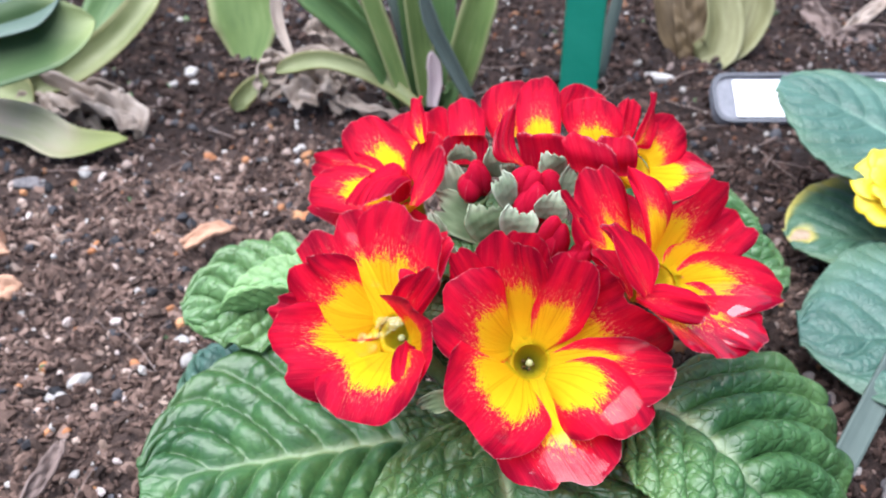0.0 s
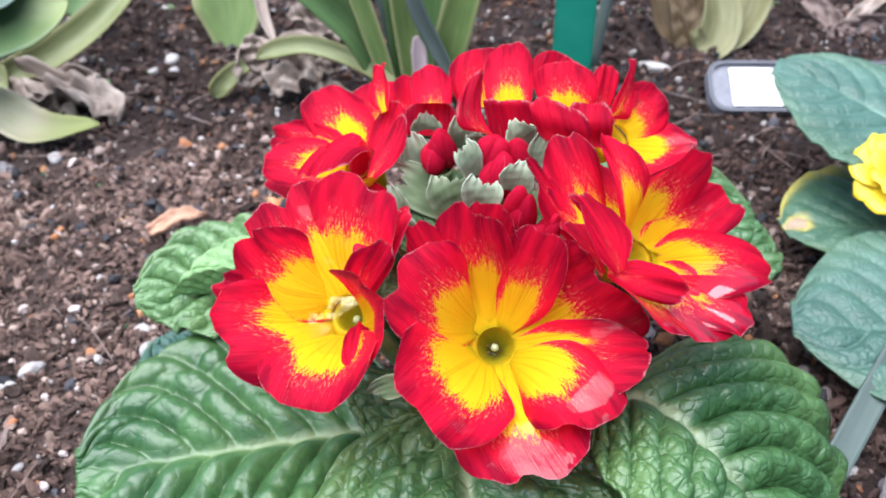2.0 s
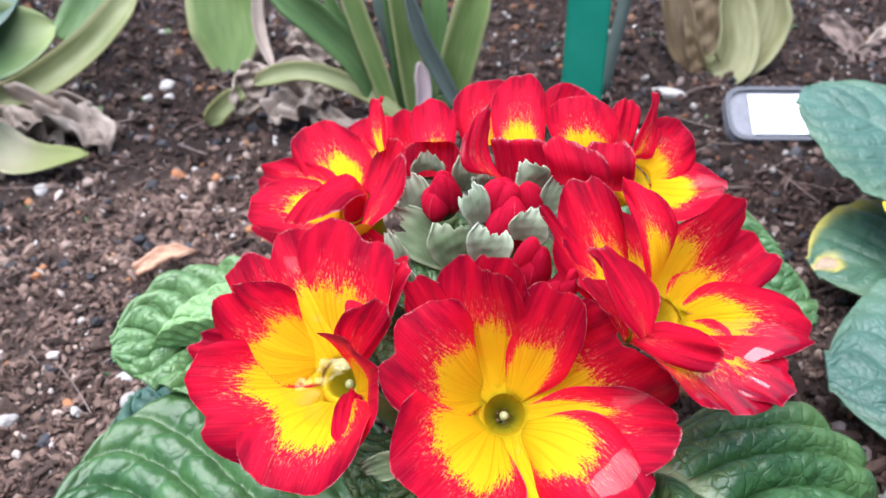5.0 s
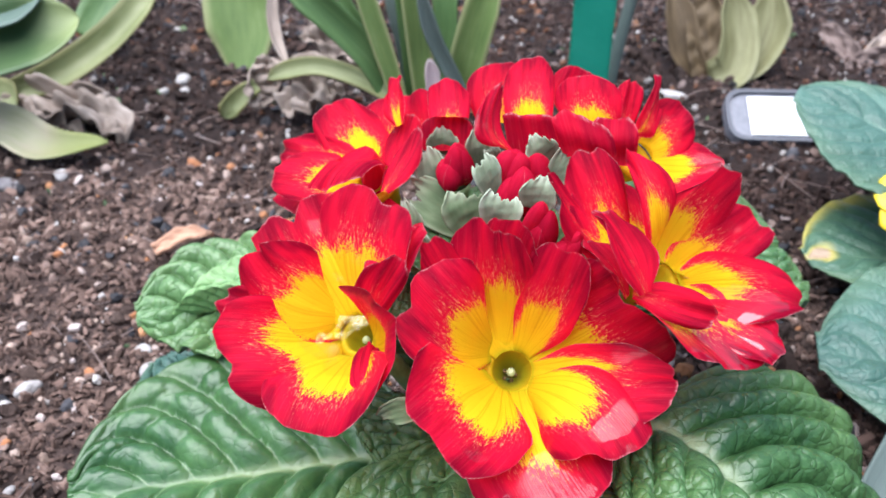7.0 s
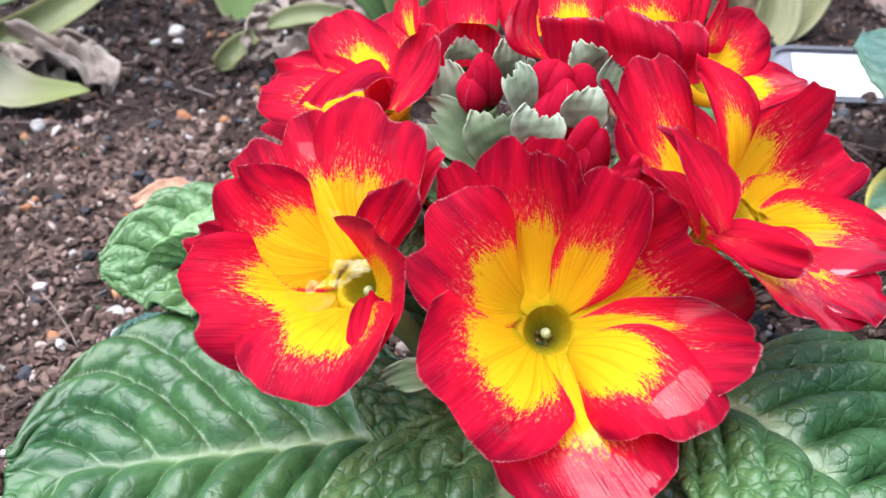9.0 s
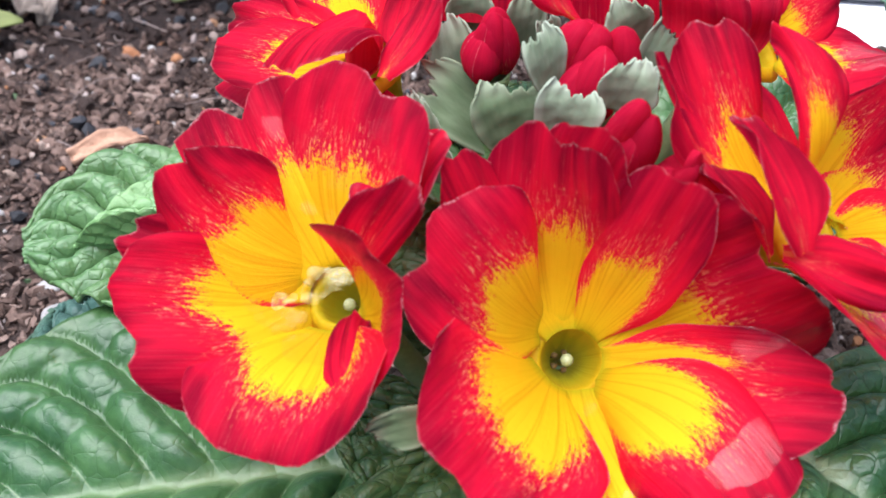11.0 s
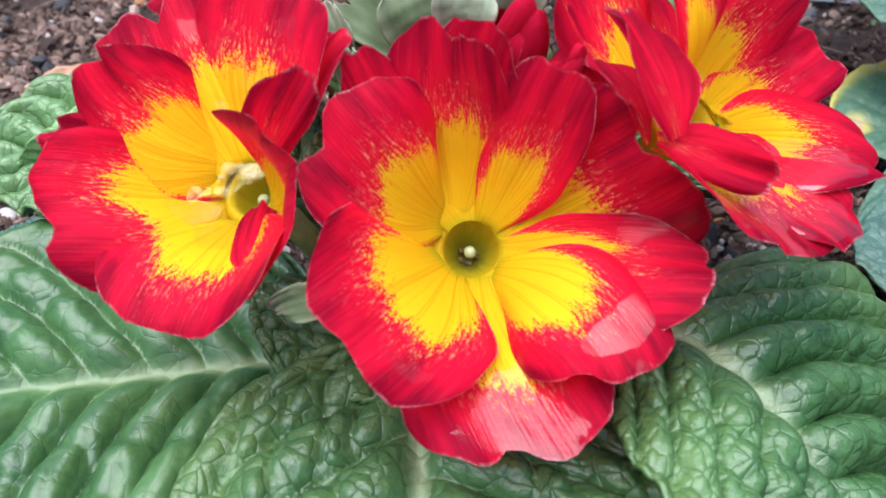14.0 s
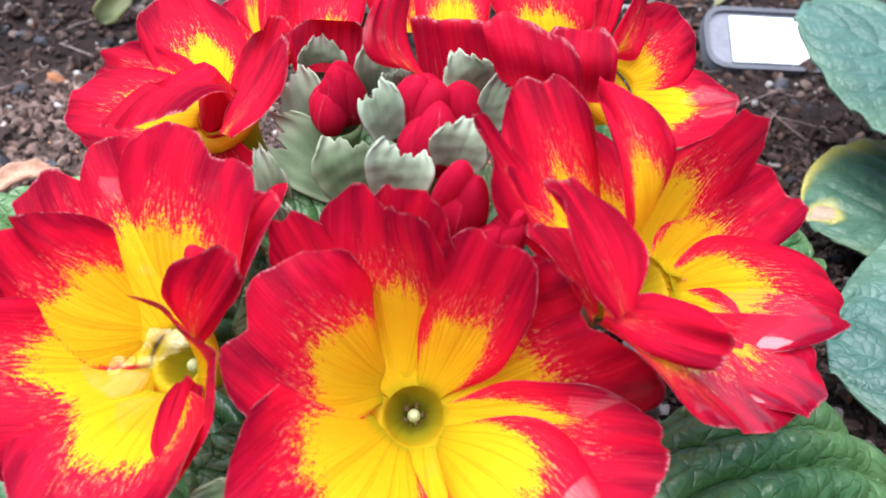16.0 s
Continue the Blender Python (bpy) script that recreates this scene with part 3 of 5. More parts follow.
def flower(place, normal, throat=0.0034, depth=0.0078, label="red bloom with a streaked yellow eye"):
    """The tube of a bloom, under the plant; its petals are added to it."""
    prof = [(0.0010, -depth), (0.0017, -0.0054), (0.0027, -0.0032), (throat * 0.91, -0.0014), (throat * 0.97, -0.0006), (throat * 1.04, -0.0004), (throat * 1.4, -0.0012)]
    sides = 20
    v = [(r * math.cos(2 * math.pi * j / sides), r * math.sin(2 * math.pi * j / sides), z) for r, z in prof for j in range(sides)]
    f = [(i * sides + j, i * sides + (j + 1) % sides, (i + 1) * sides + (j + 1) % sides, (i + 1) * sides + j) for i in range(len(prof) - 1) for j in range(sides)]
    f.append(tuple(range(sides))[::-1])
    ob = thicken(mesh_object("flower", v, f, THROAT, primrose, label), 0.0004)
    ob.matrix_local = Matrix.Translation(-ROOT) @ flower_frame(place, normal)
    # the stalk below
    back = -Vector(normal).normalized() * depth
    top = Vector(place) + back - ROOT
    v, f = tube_mesh(curve_points((0, 0, 0.004), top, back * 0.8), [0.0016] * 12)
    mesh_object("flower_stem", v, f, STEM, primrose)
    return ob


def petal_points(base, th, L, W, e0, e1, tw, cup, bend, notch, asym, rnd, em=0.0, nw=0.0, skew=0.0, foot=0.30, left=0.0, right=0.0, seed=0.0, ruffle=0.0005, jag=0.0065, roll=0.0005):
    pts, nv, uv = blade(base, th, L, W, e0, e1, tw, cup, bend, notch, asym, rnd, "petal", 24, 24, seed, ruffle, jag, roll, em, nw, skew, foot, left, right)
    if math.hypot(base[0], base[1]) < 0.004 and base[2] > -0.004:
        # the foot joins the rim of the throat
        S = uv[..., 0]
        pts[..., 2] -= (0.85 * base[2] - 0.0004) * np.clip(1 - S / 0.4, 0, 1) ** 2
        r = np.hypot(pts[..., 0], pts[..., 1])
        out = np.maximum(r, 0.0031) / np.maximum(r, 1e-6)
        pts[..., 0] *= out
        pts[..., 1] *= out
    return pts, uv


def petal(bloom, base, th, L, W, e0, e1, tw, cup, bend, notch, asym, rnd, em=0.0, nw=0.0, skew=0.0, foot=0.30, left=0.0, right=0.0, u0=0.0, mat=None):
    pts, uv = petal_points(base, th, L, W, e0, e1, tw, cup, bend, notch, asym, rnd, em, nw, skew, foot, left, right, next_seed())
    uv = uv.copy()
    uv[..., 0] = u0 + (1 - u0) * uv[..., 0]
    return part_blade("petal", pts, uv, mat or RED, bloom, thick=0.0)


def flap(bloom, foot_l, foot_r, side_l, side_r, tip, u0=0.6, rnd=0.38, bow=0.0, mat=None):
    """An upright or folded petal between its foot, its two shoulders and its tip."""
    sd = next_seed()
    fl, fr, sl, sr, tp = (np.array(q) for q in (foot_l, foot_r, side_l, side_r, tip))
    S, w = np.meshgrid(np.linspace(0, 1, 25), np.sin(np.linspace(-1, 1, 25) * np.pi / 2), indexing="ij")
    ln = 1 - rnd * (1 - np.sqrt(1 - 0.985 * w**2))
    ln = ln * (1 + 0.004 * (np.sin(11 * w + sd) + 0.7 * np.sin(23 * w + 2.3 * sd) + 0.4 * np.sin(41 * w + 1.1 * sd))) - 0.015 * np.exp(-(((w - 0.3 * math.sin(sd)) / 0.16) ** 2))
    k = (S * ln)[..., None]
    c0, c1, c2 = (fl + fr) / 2, (sl + sr) / 2, tp
    centre = c0 * (1 - k / 0.6) * (1 - k) + c1 * k * (1 - k) / 0.24 + c2 * k * (k - 0.6) / 0.4
    half = (fr - fl) / 2 + ((sr - sl) - (fr - fl)) / 2 * np.sin(np.pi / 2 * np.minimum(k / 0.6, 1))
    out = np.cross(sr - sl, c2 - c0)
    out /= np.linalg.norm(out)
    lift = bow * np.sin(np.pi * k[..., 0]) + 0.0003 * S**2 * (np.sin(5.2 * w + sd) + 0.6 * np.sin(9.7 * w + 1.7 * sd)) - 0.0006 * np.maximum(abs(w), S) ** 12
    pts = centre + half * w[..., None] + out * lift[..., None]
    inv = np.array((primrose.matrix_basis @ bloom.matrix_basis).inverted())
    pts = pts @ inv[:3, :3].T + inv[:3, 3]
    return part_blade("petal", pts, np.stack([u0 + (1 - u0) * S, 0.5 + (0.2 if u0 > 0.7 else 0.5) * w], -1), mat or RED, bloom, thick=0.0)


def pistil(bloom, depth):
    v, f = tube_mesh([(0, 0, -0.006), (0, 0, depth), (0, 0, depth + 0.0004), (0, 0, depth + 0.0010), (0, 0, depth + 0.0015)], [0.0003, 0.0003, 0.0006, 0.0007, 0.0003], 10)
    mesh_object("pistil", v, f, STIGMA, bloom, "pale green pistil")
    for j in range(5):
        a = 2 * math.pi * j / 5
        v, f = tube_mesh([(0.0012 * math.cos(a), 0.0012 * math.sin(a), depth - 0.0036), (0.0009 * math.cos(a), 0.0009 * math.sin(a), depth - 0.0022)], [0.0004, 0.0003], 6)
        mesh_object("anther", v, f, ANTHER, bloom)



bloom = flower((0.0155, 0.1145, 0.0455), (0, -0.69, 0.72))
pistil(bloom, -0.0035)

petal(bloom, (-0.0030, 0.0034, -0.0002), 147, 0.0205, 0.0082, 57, -2, -9, 0.07, -33, 0.11, 0.02, 0.33, 18, 0.42, -0.03, 0.28, -0.37, 0.29)
petal(bloom, (-0.0016, 0.0032, -0.0017), 98, 0.0230, 0.0066, 33, 50, -60, 0.08, 20, 0.10, 0.25, 0.33, 3, 0.09, 0.02, 0.28, -0.20, 0.09)
petal(bloom, (-0.0015, 0.0022, -0.0006), 125, 0.0225, 0.0041, 11, 42, 4, 0.03, -8, 0.04, 0.04, 0.44, -1, 0.06, 0.03, 0.30, -0.03, 0.01)
petal(bloom, (-0.0001, 0.0024, -0.0008), 89, 0.0240, 0.0058, 11, 71, -27, 0.05, -32, 0.04, -0.06, 0.40, -2, 0.23, 0.02, 0.30, -0.04, -0.01)
petal(bloom, (0.0013, 0.0023, -0.0008), 65, 0.0219, 0.0054, 40, 49, -14, 0.04, 17, 0.04, 0.14, 0.32, 5, 0.06, 0.02, 0.30, 0.05, -0.09)
petal(bloom, (0.0031, 0.0009, -0.0009), 27, 0.0223, 0.0106, 23, 66, 40, -0.16, -21, 0.13, -0.16, 0.24, 0, 0.22, 0.09, 0.30, -0.16, 0.00)
petal(bloom, (0.0026, 0.0001, -0.0012), 357, 0.0236, 0.0063, 32, 19, -39, 0.04, 5, 0.04, -0.33, 0.37, 4, 0.05, -0.04, 0.30, -0.11, 0.25)
petal(bloom, (0.0023, -0.0026, 0.0022), 320, 0.0197, 0.0073, 56, 21, -19, -0.08, -40, 0.03, 0.12, 0.33, -2, -0.41, 0.09, 0.28, -0.30, -0.07, mat=RED_SHEET)
petal(bloom, (0.0008, -0.0029, 0.0003), 290, 0.0238, 0.0100, 40, 48, -24, 0.18, 34, 0.13, -0.02, 0.39, -9, -0.23, 0.04, 0.31, -0.33, 0.12, mat=RED_WET)
petal(bloom, (-0.0023, -0.0020, 0.0019), 227, 0.0211, 0.0103, 52, 42, -6, 0.25, -7, 0.10, -0.07, 0.48, 1, -0.02, 0.00, 0.28, -0.04, -0.10, mat=RED_DROP)

bloom = flower((-0.0085, 0.118, 0.049), (-0.4, -0.48, 0.78), 0.0029)
pistil(bloom, -0.0035)

petal(bloom, (-0.0008, -0.0035, -0.0003), 261, 0.0170, 0.0094, 49, 12, -23, 0.12, 1, -0.03, 0.07, 0.37, 6, -0.14, 0.02, 0.28, -0.02, 0.49, mat=RED_POOL)
petal(bloom, (-0.0044, 0.0016, -0.0007), 197, 0.0216, 0.0087, 26, -15, 5, 0.05, -58, 0.16, 0.20, 0.53, 50, 0.38, -0.06, 0.28, 0.26, -0.45, mat=RED_POOL)
petal(bloom, (-0.0029, 0.0038, 0.0006), 148, 0.0188, 0.0086, 76, 44, -39, -0.18, -52, 0.10, 0.29, 0.59, -17, -0.10, -0.05, 0.28, -0.28, -0.11)
petal(bloom, (-0.0022, 0.0007, -0.0003), 168, 0.0213, 0.0041, 26, 34, -12, 0.07, -2, 0.06, -0.01, 0.40, 3, -0.25, -0.01, 0.30, 0.04, -0.01)
petal(bloom, (-0.0009, 0.0016, -0.0003), 116, 0.0230, 0.0072, 36, 17, 1, 0.04, -6, 0.15, 0.01, 0.12, -1, -0.02, 0.00, 0.28, -0.01, 0.07)
petal(bloom, (0.0007, 0.0034, 0.0003), 72, 0.0204, 0.0096, 38, 16, 22, 0.05, -27, 0.11, -0.02, 0.42, 2, -0.26, -0.04, 0.32, 0.50, -0.45)
petal(bloom, (0.0026, 0.0012, 0.0005), 24, 0.0160, 0.0031, 69, 37, 55, 0.26, 0, 0.03, 0.16, 0.31, -11, -0.05, -0.05, 0.30, -0.11, 0.38, u0=0.55)
petal(bloom, (0.0029, -0.0021, -0.0009), 353, 0.0149, 0.0089, 41, 46, 33, 0.44, -9, 0.04, -0.20, 0.43, 18, 0.06, 0.15, 0.30, -0.03, 0.22)
petal(bloom, (0.0060, -0.0126, 0.0061), 101, 0.0113, 0.0025, -12, -18, 5, 0.10, -25, 0.06, 0.24, 0.43, -7, -0.01, 0.09, 0.32, 0.10, -0.06, u0=0.6)
petal(bloom, (0.0052, 0.0031, 0.0034), 59, 0.0143, 0.0050, 27, -14, -22, 0.18, -6, 0.04, 0.05, 0.48, 0, 0.04, 0.04, 0.30, 0.14, 0.00, u0=0.6)

# a pale torn film, partly see-through, at its throat
for cx, cy, cz, ra, rb, turn in ((-0.0010, 0.0012, 0.0013, 0.0027, 0.0019, 0.5), (-0.0048, -0.0008, 0.0026, 0.0013, 0.0008, 0.3)):
    S, A = np.meshgrid(np.linspace(0, 1, 7), np.linspace(0, 2 * np.pi, 33), indexing="ij")
    R = S * (1 + 0.18 * np.sin(3 * A + 6 * turn) + 0.10 * np.sin(5 * A) + 0.06 * np.sin(11 * A))
    x, y = ra * R * np.cos(A), rb * R * np.sin(A)
    pts = np.stack([cx + x * math.cos(turn) - y * math.sin(turn), cy + x * math.sin(turn) + y * math.cos(turn), cz - 0.28 * x + 0.0002 * np.sin(4 * A) * S], -1)
    part_blade("film", pts, np.stack([S, A / 6.2832], -1), FILM, bloom, "pale torn film", thick=0.0)

bloom = flower((0.037, 0.119, 0.06), (0.45, -0.45, 0.77))

petal(bloom, (-0.0012, 0.0020, -0.0030), 122, 0.0165, 0.0090, 6, 0, 0, 0.05, 0, 0.05, 0.0, 0.42)
petal(bloom, (-0.0016, 0.0010, -0.0001), 152, 0.0227, 0.0042, -23, 51, 26, -0.05, 15, 0.04, 0.02, 0.44, -9, 0.04, -0.00, 0.30, -0.07, -0.01, u0=0.12)
petal(bloom, (-0.0013, 0.0014, -0.0025), 126, 0.0219, 0.0047, -5, 0, -59, -0.13, -14, 0.05, 0.09, 0.34, 19, -0.12, 0.03, 0.30, -0.38, 0.08)
petal(bloom, (-0.0011, 0.0040, -0.0010), 120, 0.0207, 0.0033, 82, -33, -39, -0.17, -59, 0.10, -0.45, 0.52, -7, -0.39, 0.05, 0.30, -0.26, 0.01)
petal(bloom, (0.0012, 0.0021, -0.0007), 58, 0.0226, 0.0094, -19, 62, 66, 0.25, -31, 0.03, -0.14, 0.63, 6, 0.08, -0.05, 0.30, -0.00, 0.13)
petal(bloom, (0.0018, 0.0014, -0.0004), 38, 0.0258, 0.0055, -19, 23, 0, 0.13, 9, 0.08, 0.06, 0.25, 4, -0.26, -0.08, 0.30, 0.13, 0.01)
petal(bloom, (0.0034, -0.0000, -0.0004), 6, 0.0259, 0.0070, -14, -14, -26, 0.17, -26, 0.01, -0.08, 0.45, 28, -0.08, 0.11, 0.28, -0.07, -0.07, mat=RED_SIDE)
petal(bloom, (0.0022, -0.0013, -0.0005), 335, 0.0196, 0.0057, -1, 19, -9, 0.05, -19, 0.02, 0.02, 0.46, 7, -0.24, -0.01, 0.30, 0.01, -0.03, mat=RED_SOAKED)
petal(bloom, (0.0019, -0.0035, -0.0032), 295, 0.0154, 0.0125, 63, 40, -27, 0.32, 24, 0.10, 0.24, 0.51, -24, -0.03, 0.23, 0.33, -0.07, 0.08, u0=0.3, mat=RED_SOAKED)
petal(bloom, (-0.0057, -0.0047, 0.0032), 129, 0.0141, 0.0037, 22, 10, 27, 0.36, 4, 0.06, 0.13, 0.48, -12, -0.22, 0.02, 0.28, 0.50, -0.09, u0=0.62)
petal(bloom, (-0.0070, -0.0046, 0.0020), 348, 0.0130, 0.0029, 16, 37, 31, 0.11, -6, 0.05, 0.18, 0.37, -14, -0.27, -0.03, 0.28, 0.10, -0.01, u0=0.62)
petal(bloom, (-0.0071, -0.0048, 0.0005), 125, 0.0111, 0.0033, 21, -16, 11, 0.25, -25, 0.04, -0.45, 0.46, -13, 0.02, -0.07, 0.28, -0.11, 0.44, u0=0.62)

bloom = flower((-0.008, 0.145, 0.062), (-0.45, -0.3, 0.84))

petal(bloom, (-0.0024, 0.0006, -0.0002), 172, 0.0167, 0.0061, 27, 22, 1, -0.01, -6, 0.04, -0.08, 0.42, 5, 0.10, 0.04, 0.30, -0.09, 0.03, u0=0.1)
petal(bloom, (-0.0019, 0.0018, -0.0001), 144, 0.0245, 0.0041, 13, -13, -15, 0.18, -6, 0.03, -0.03, 0.48, 6, 0.12, 0.08, 0.30, 0.16, 0.00, u0=0.3)
petal(bloom, (-0.0014, 0.0023, -0.0003), 113, 0.0194, 0.0060, 4, 25, 21, -0.02, -1, 0.01, -0.08, 0.35, 2, 0.39, 0.04, 0.30, -0.05, -0.01, u0=0.05)
petal(bloom, (0.0005, 0.0027, -0.0008), 88, 0.0196, 0.0103, -17, 16, -15, 0.09, -6, 0.07, -0.12, 0.38, 4, -0.36, 0.06, 0.30, -0.00, 0.02, u0=0.1)
petal(bloom, (0.0069, 0.0064, 0.0044), 93, 0.0113, 0.0025, 29, 12, -20, 0.09, -9, 0.06, 0.14, 0.42, -11, -0.04, -0.01, 0.28, 0.11, -0.07, u0=0.4)
petal(bloom, (0.0035, -0.0012, 0.0008), 69, 0.0126, 0.0035, 3, 24, -4, 0.04, -6, 0.04, 0.06, 0.48, -2, -0.03, -0.03, 0.30, -0.02, 0.03, u0=0.6)
petal(bloom, (0.0050, -0.0083, 0.0046), 65, 0.0143, 0.0025, -8, 30, -26, 0.09, -3, 0.02, 0.02, 0.53, -13, -0.13, 0.04, 0.31, -0.21, 0.23, u0=0.62)
petal(bloom, (0.0006, -0.0009, 0.0005), 247, 0.0178, 0.0043, 135, 16, -5, 0.03, 15, 0.04, 0.33, 0.13, -38, -0.03, -0.10, 0.30, 0.07, -0.08, u0=0.6)
petal(bloom, (-0.0023, -0.0008, -0.0027), 240, 0.0090, 0.0173, 13, -6, -7, 0.03, -5, 0.02, -0.17, 0.36, u0=0.6)

bloom = flower((0.0205, 0.153, 0.068), (0.05, -0.05, 1))

flap(bloom, (0.0014, 0.1463, 0.0736), (0.0080, 0.1475, 0.0731), (0.0008, 0.1521, 0.0751), (0.0083, 0.1531, 0.0747), (0.0042, 0.1569, 0.0767), u0=0.62)
flap(bloom, (0.0003, 0.1471, 0.0669), (0.0088, 0.1471, 0.0669), (-0.0003, 0.1486, 0.0701), (0.0088, 0.1487, 0.0701), (0.0044, 0.1499, 0.0727), u0=0.7)
flap(bloom, (0.0098, 0.1532, 0.0696), (0.0165, 0.1533, 0.0696), (0.0077, 0.1580, 0.0748), (0.0171, 0.1611, 0.0757), (0.0129, 0.1624, 0.0776), u0=0.5)
flap(bloom, (0.0152, 0.1433, 0.0727), (0.0216, 0.1434, 0.0727), (0.0138, 0.1512, 0.0771), (0.0226, 0.1515, 0.0776), (0.0189, 0.1585, 0.0806), u0=0.10)
flap(bloom, (0.0240, 0.1564, 0.0705), (0.0300, 0.1543, 0.0709), (0.0235, 0.1609, 0.0736), (0.0307, 0.1554, 0.0760), (0.0272, 0.1640, 0.0763), u0=0.6)
flap(bloom, (0.0130, 0.1395, 0.0717), (0.0168, 0.1385, 0.0701), (0.0098, 0.1374, 0.0769), (0.0141, 0.1428, 0.0764), (0.0135, 0.1474, 0.0797), u0=0.62, bow=-0.0010)
flap(bloom, (0.0150, 0.1428, 0.0667), (0.0253, 0.1429, 0.0668), (0.0136, 0.1416, 0.0738), (0.0230, 0.1401, 0.0741), (0.0179, 0.1414, 0.0762), u0=0.76, rnd=0.14, bow=-0.0006)

bloom = flower((0.0368, 0.1455, 0.0675), (0.5, -0.3, 0.81))

petal(bloom, (-0.0092, 0.0074, -0.0051), 81, 0.0110, 0.0056, 21, 33, -2, -0.00, 0, 0.04, 0.09, 0.42, 0, -0.09, 0.00, 0.30, -0.00, -0.05, u0=0.5)
petal(bloom, (-0.0040, 0.0014, 0.0009), 99, 0.0105, 0.0025, 43, 33, -9, 0.05, -7, 0.05, 0.06, 0.44, 0, -0.00, -0.02, 0.30, 0.04, -0.02, u0=0.5)
petal(bloom, (-0.0017, -0.0001, 0.0011), 81, 0.0148, 0.0025, 42, 14, 42, 0.16, 16, 0.04, 0.03, 0.46, 0, 0.02, 0.04, 0.30, -0.05, 0.19, u0=0.45)
petal(bloom, (0.0012, 0.0013, -0.0005), 44, 0.0117, 0.0055, 46, 41, 16, -0.01, 19, 0.03, 0.08, 0.43, 0, -0.04, 0.10, 0.31, -0.06, -0.01)
petal(bloom, (0.0022, -0.0007, -0.0002), 346, 0.0129, 0.0070, 39, 64, -22, -0.01, -5, 0.04, -0.08, 0.37, -7, -0.03, -0.09, 0.30, -0.09, 0.18, mat=RED_WET)
flap(bloom, (0.0247, 0.1393, 0.0747), (0.0312, 0.1389, 0.0750), (0.0218, 0.1441, 0.0782), (0.0319, 0.1400, 0.0800), (0.0265, 0.1451, 0.0822), u0=0.14)
flap(bloom, (0.0237, 0.1380, 0.0694), (0.0312, 0.1381, 0.0694), (0.0209, 0.1331, 0.0782), (0.0304, 0.1328, 0.0758), (0.0242, 0.1346, 0.0794), u0=0.76, rnd=0.30, bow=0.0012)
flap(bloom, (0.0291, 0.1403, 0.0682), (0.0355, 0.1403, 0.0682), (0.0270, 0.1372, 0.0752), (0.0345, 0.1361, 0.0753), (0.0311, 0.1398, 0.0772), u0=0.76, rnd=0.3, bow=0.0010)

# leaves of the plant
def leaf(owner, root, base, th, L, W, e0, e1, tw, cup, bend, asym=0.0, mat=None, ribs=7.0, relief=0.0043, name="leaf", label="crinkled green leaf with a pale midrib", em=0.0, quilt=0.30, fine=1.0, full=0.0, lean=0.0):
    sd = next_seed()
    pts, nv, uv = blade(base, th, L, W, e0, e1, tw, cup, bend, 0.0, asym, full, "leaf", 140, 84, sd, 0.0, 0.004, em=em)
    S, w = uv[..., 0], uv[..., 1] * 2 - 1
    a = abs(w)
    # side veins sweep forward; between them the blade swells into pillows
    ph = S * ribs * 1.12 - ribs * (0.30 * a + 0.12 * a * a) + 0.16 * value_noise(S + sd, w, 0.31, 13) + np.where(w > 0, 0.35, 0.0)
    row = np.floor(ph).astype(int)
    q = a * 4.2 * fine + 0.62 * (row % 5) + np.where(w > 0, 0.3, 0.0) + 0.35 * value_noise(S + sd, w, 0.12, 12) + 0.4 * (ph - row)
    puff = (abs(np.sin(np.pi * ph)) ** 0.62 - 0.62) * np.clip((1 - S) / 0.14, 0.15, 1)
    cell = abs(np.sin(np.pi * q)) ** 0.5 - 0.7 + 0.25 * (abs(np.sin(2.3 * np.pi * (ph + 0.5 * q))) ** 0.6 - 0.6)
    cell = cell * np.clip((a - 0.12) / 0.3, 0, 1) * np.clip(abs(np.sin(np.pi * ph)) * 2.5, 0, 1)
    soft = 0.5 * value_noise(S + sd, w * 0.5, 0.075, 11)
    rise = np.minimum(1, a / 0.16) * (1.06 - a) ** 0.3
    dip = -0.75 * np.exp(-((a / 0.075) ** 2)) * np.sin(np.pi * np.minimum(1, S * 1.1))
    frill = 0.18 * a**3 * (np.sin(2 * np.pi * ph * 0.5 + sd) + 0.5 * np.sin(31 * S + sd)) * np.sin(np.pi * S)
    h = relief * ((puff * (1 + lean * np.sign(w)) + quilt * (1 - lean * np.sign(w)) * cell + 0.22 * soft) * rise + dip + frill)
    pts = pts + nv * h[..., None] - np.array(root)
    return part_blade(name, pts, uv, mat or LEAF, owner, label, 0.0006, np.stack([ph, q], -1))


leaf(primrose, ROOT, (-0.0015, 0.1190, 0.0223), 190, 0.0570, 0.0303, 2, -10, -12, 0.06, 11, 0.06, mat=LEAF_RIBBED, quilt=0.50, relief=0.0036, full=0.50)
leaf(primrose, ROOT, (0.0118, 0.1128, 0.0299), 283, 0.0561, 0.0264, 2, -19, 14, -0.02, 43, 0.0, ribs=6.0, relief=0.0033, quilt=0.66, fine=1.5, full=0.42)
leaf(primrose, ROOT, (0.0377, 0.1144, 0.0346), 309, 0.0472, 0.0288, 31, -37, -28, -0.01, -26, 0.18, ribs=6.0, relief=0.0034, em=-29, quilt=0.58, fine=1.4, full=0.42, lean=0.35)
leaf(primrose, ROOT, (-0.0213, 0.1538, 0.0251), 184, 0.0377, 0.0180, 19, -16, -13, 0.10, 25, -0.04, ribs=6.0, mat=LEAF_PALE_LIT)
leaf(primrose, ROOT, (-0.0132, 0.1355, 0.0116), 151, 0.0509, 0.0204, -1, -6, 6, -0.12, -22, 0.25, mat=LEAF_BLUE)
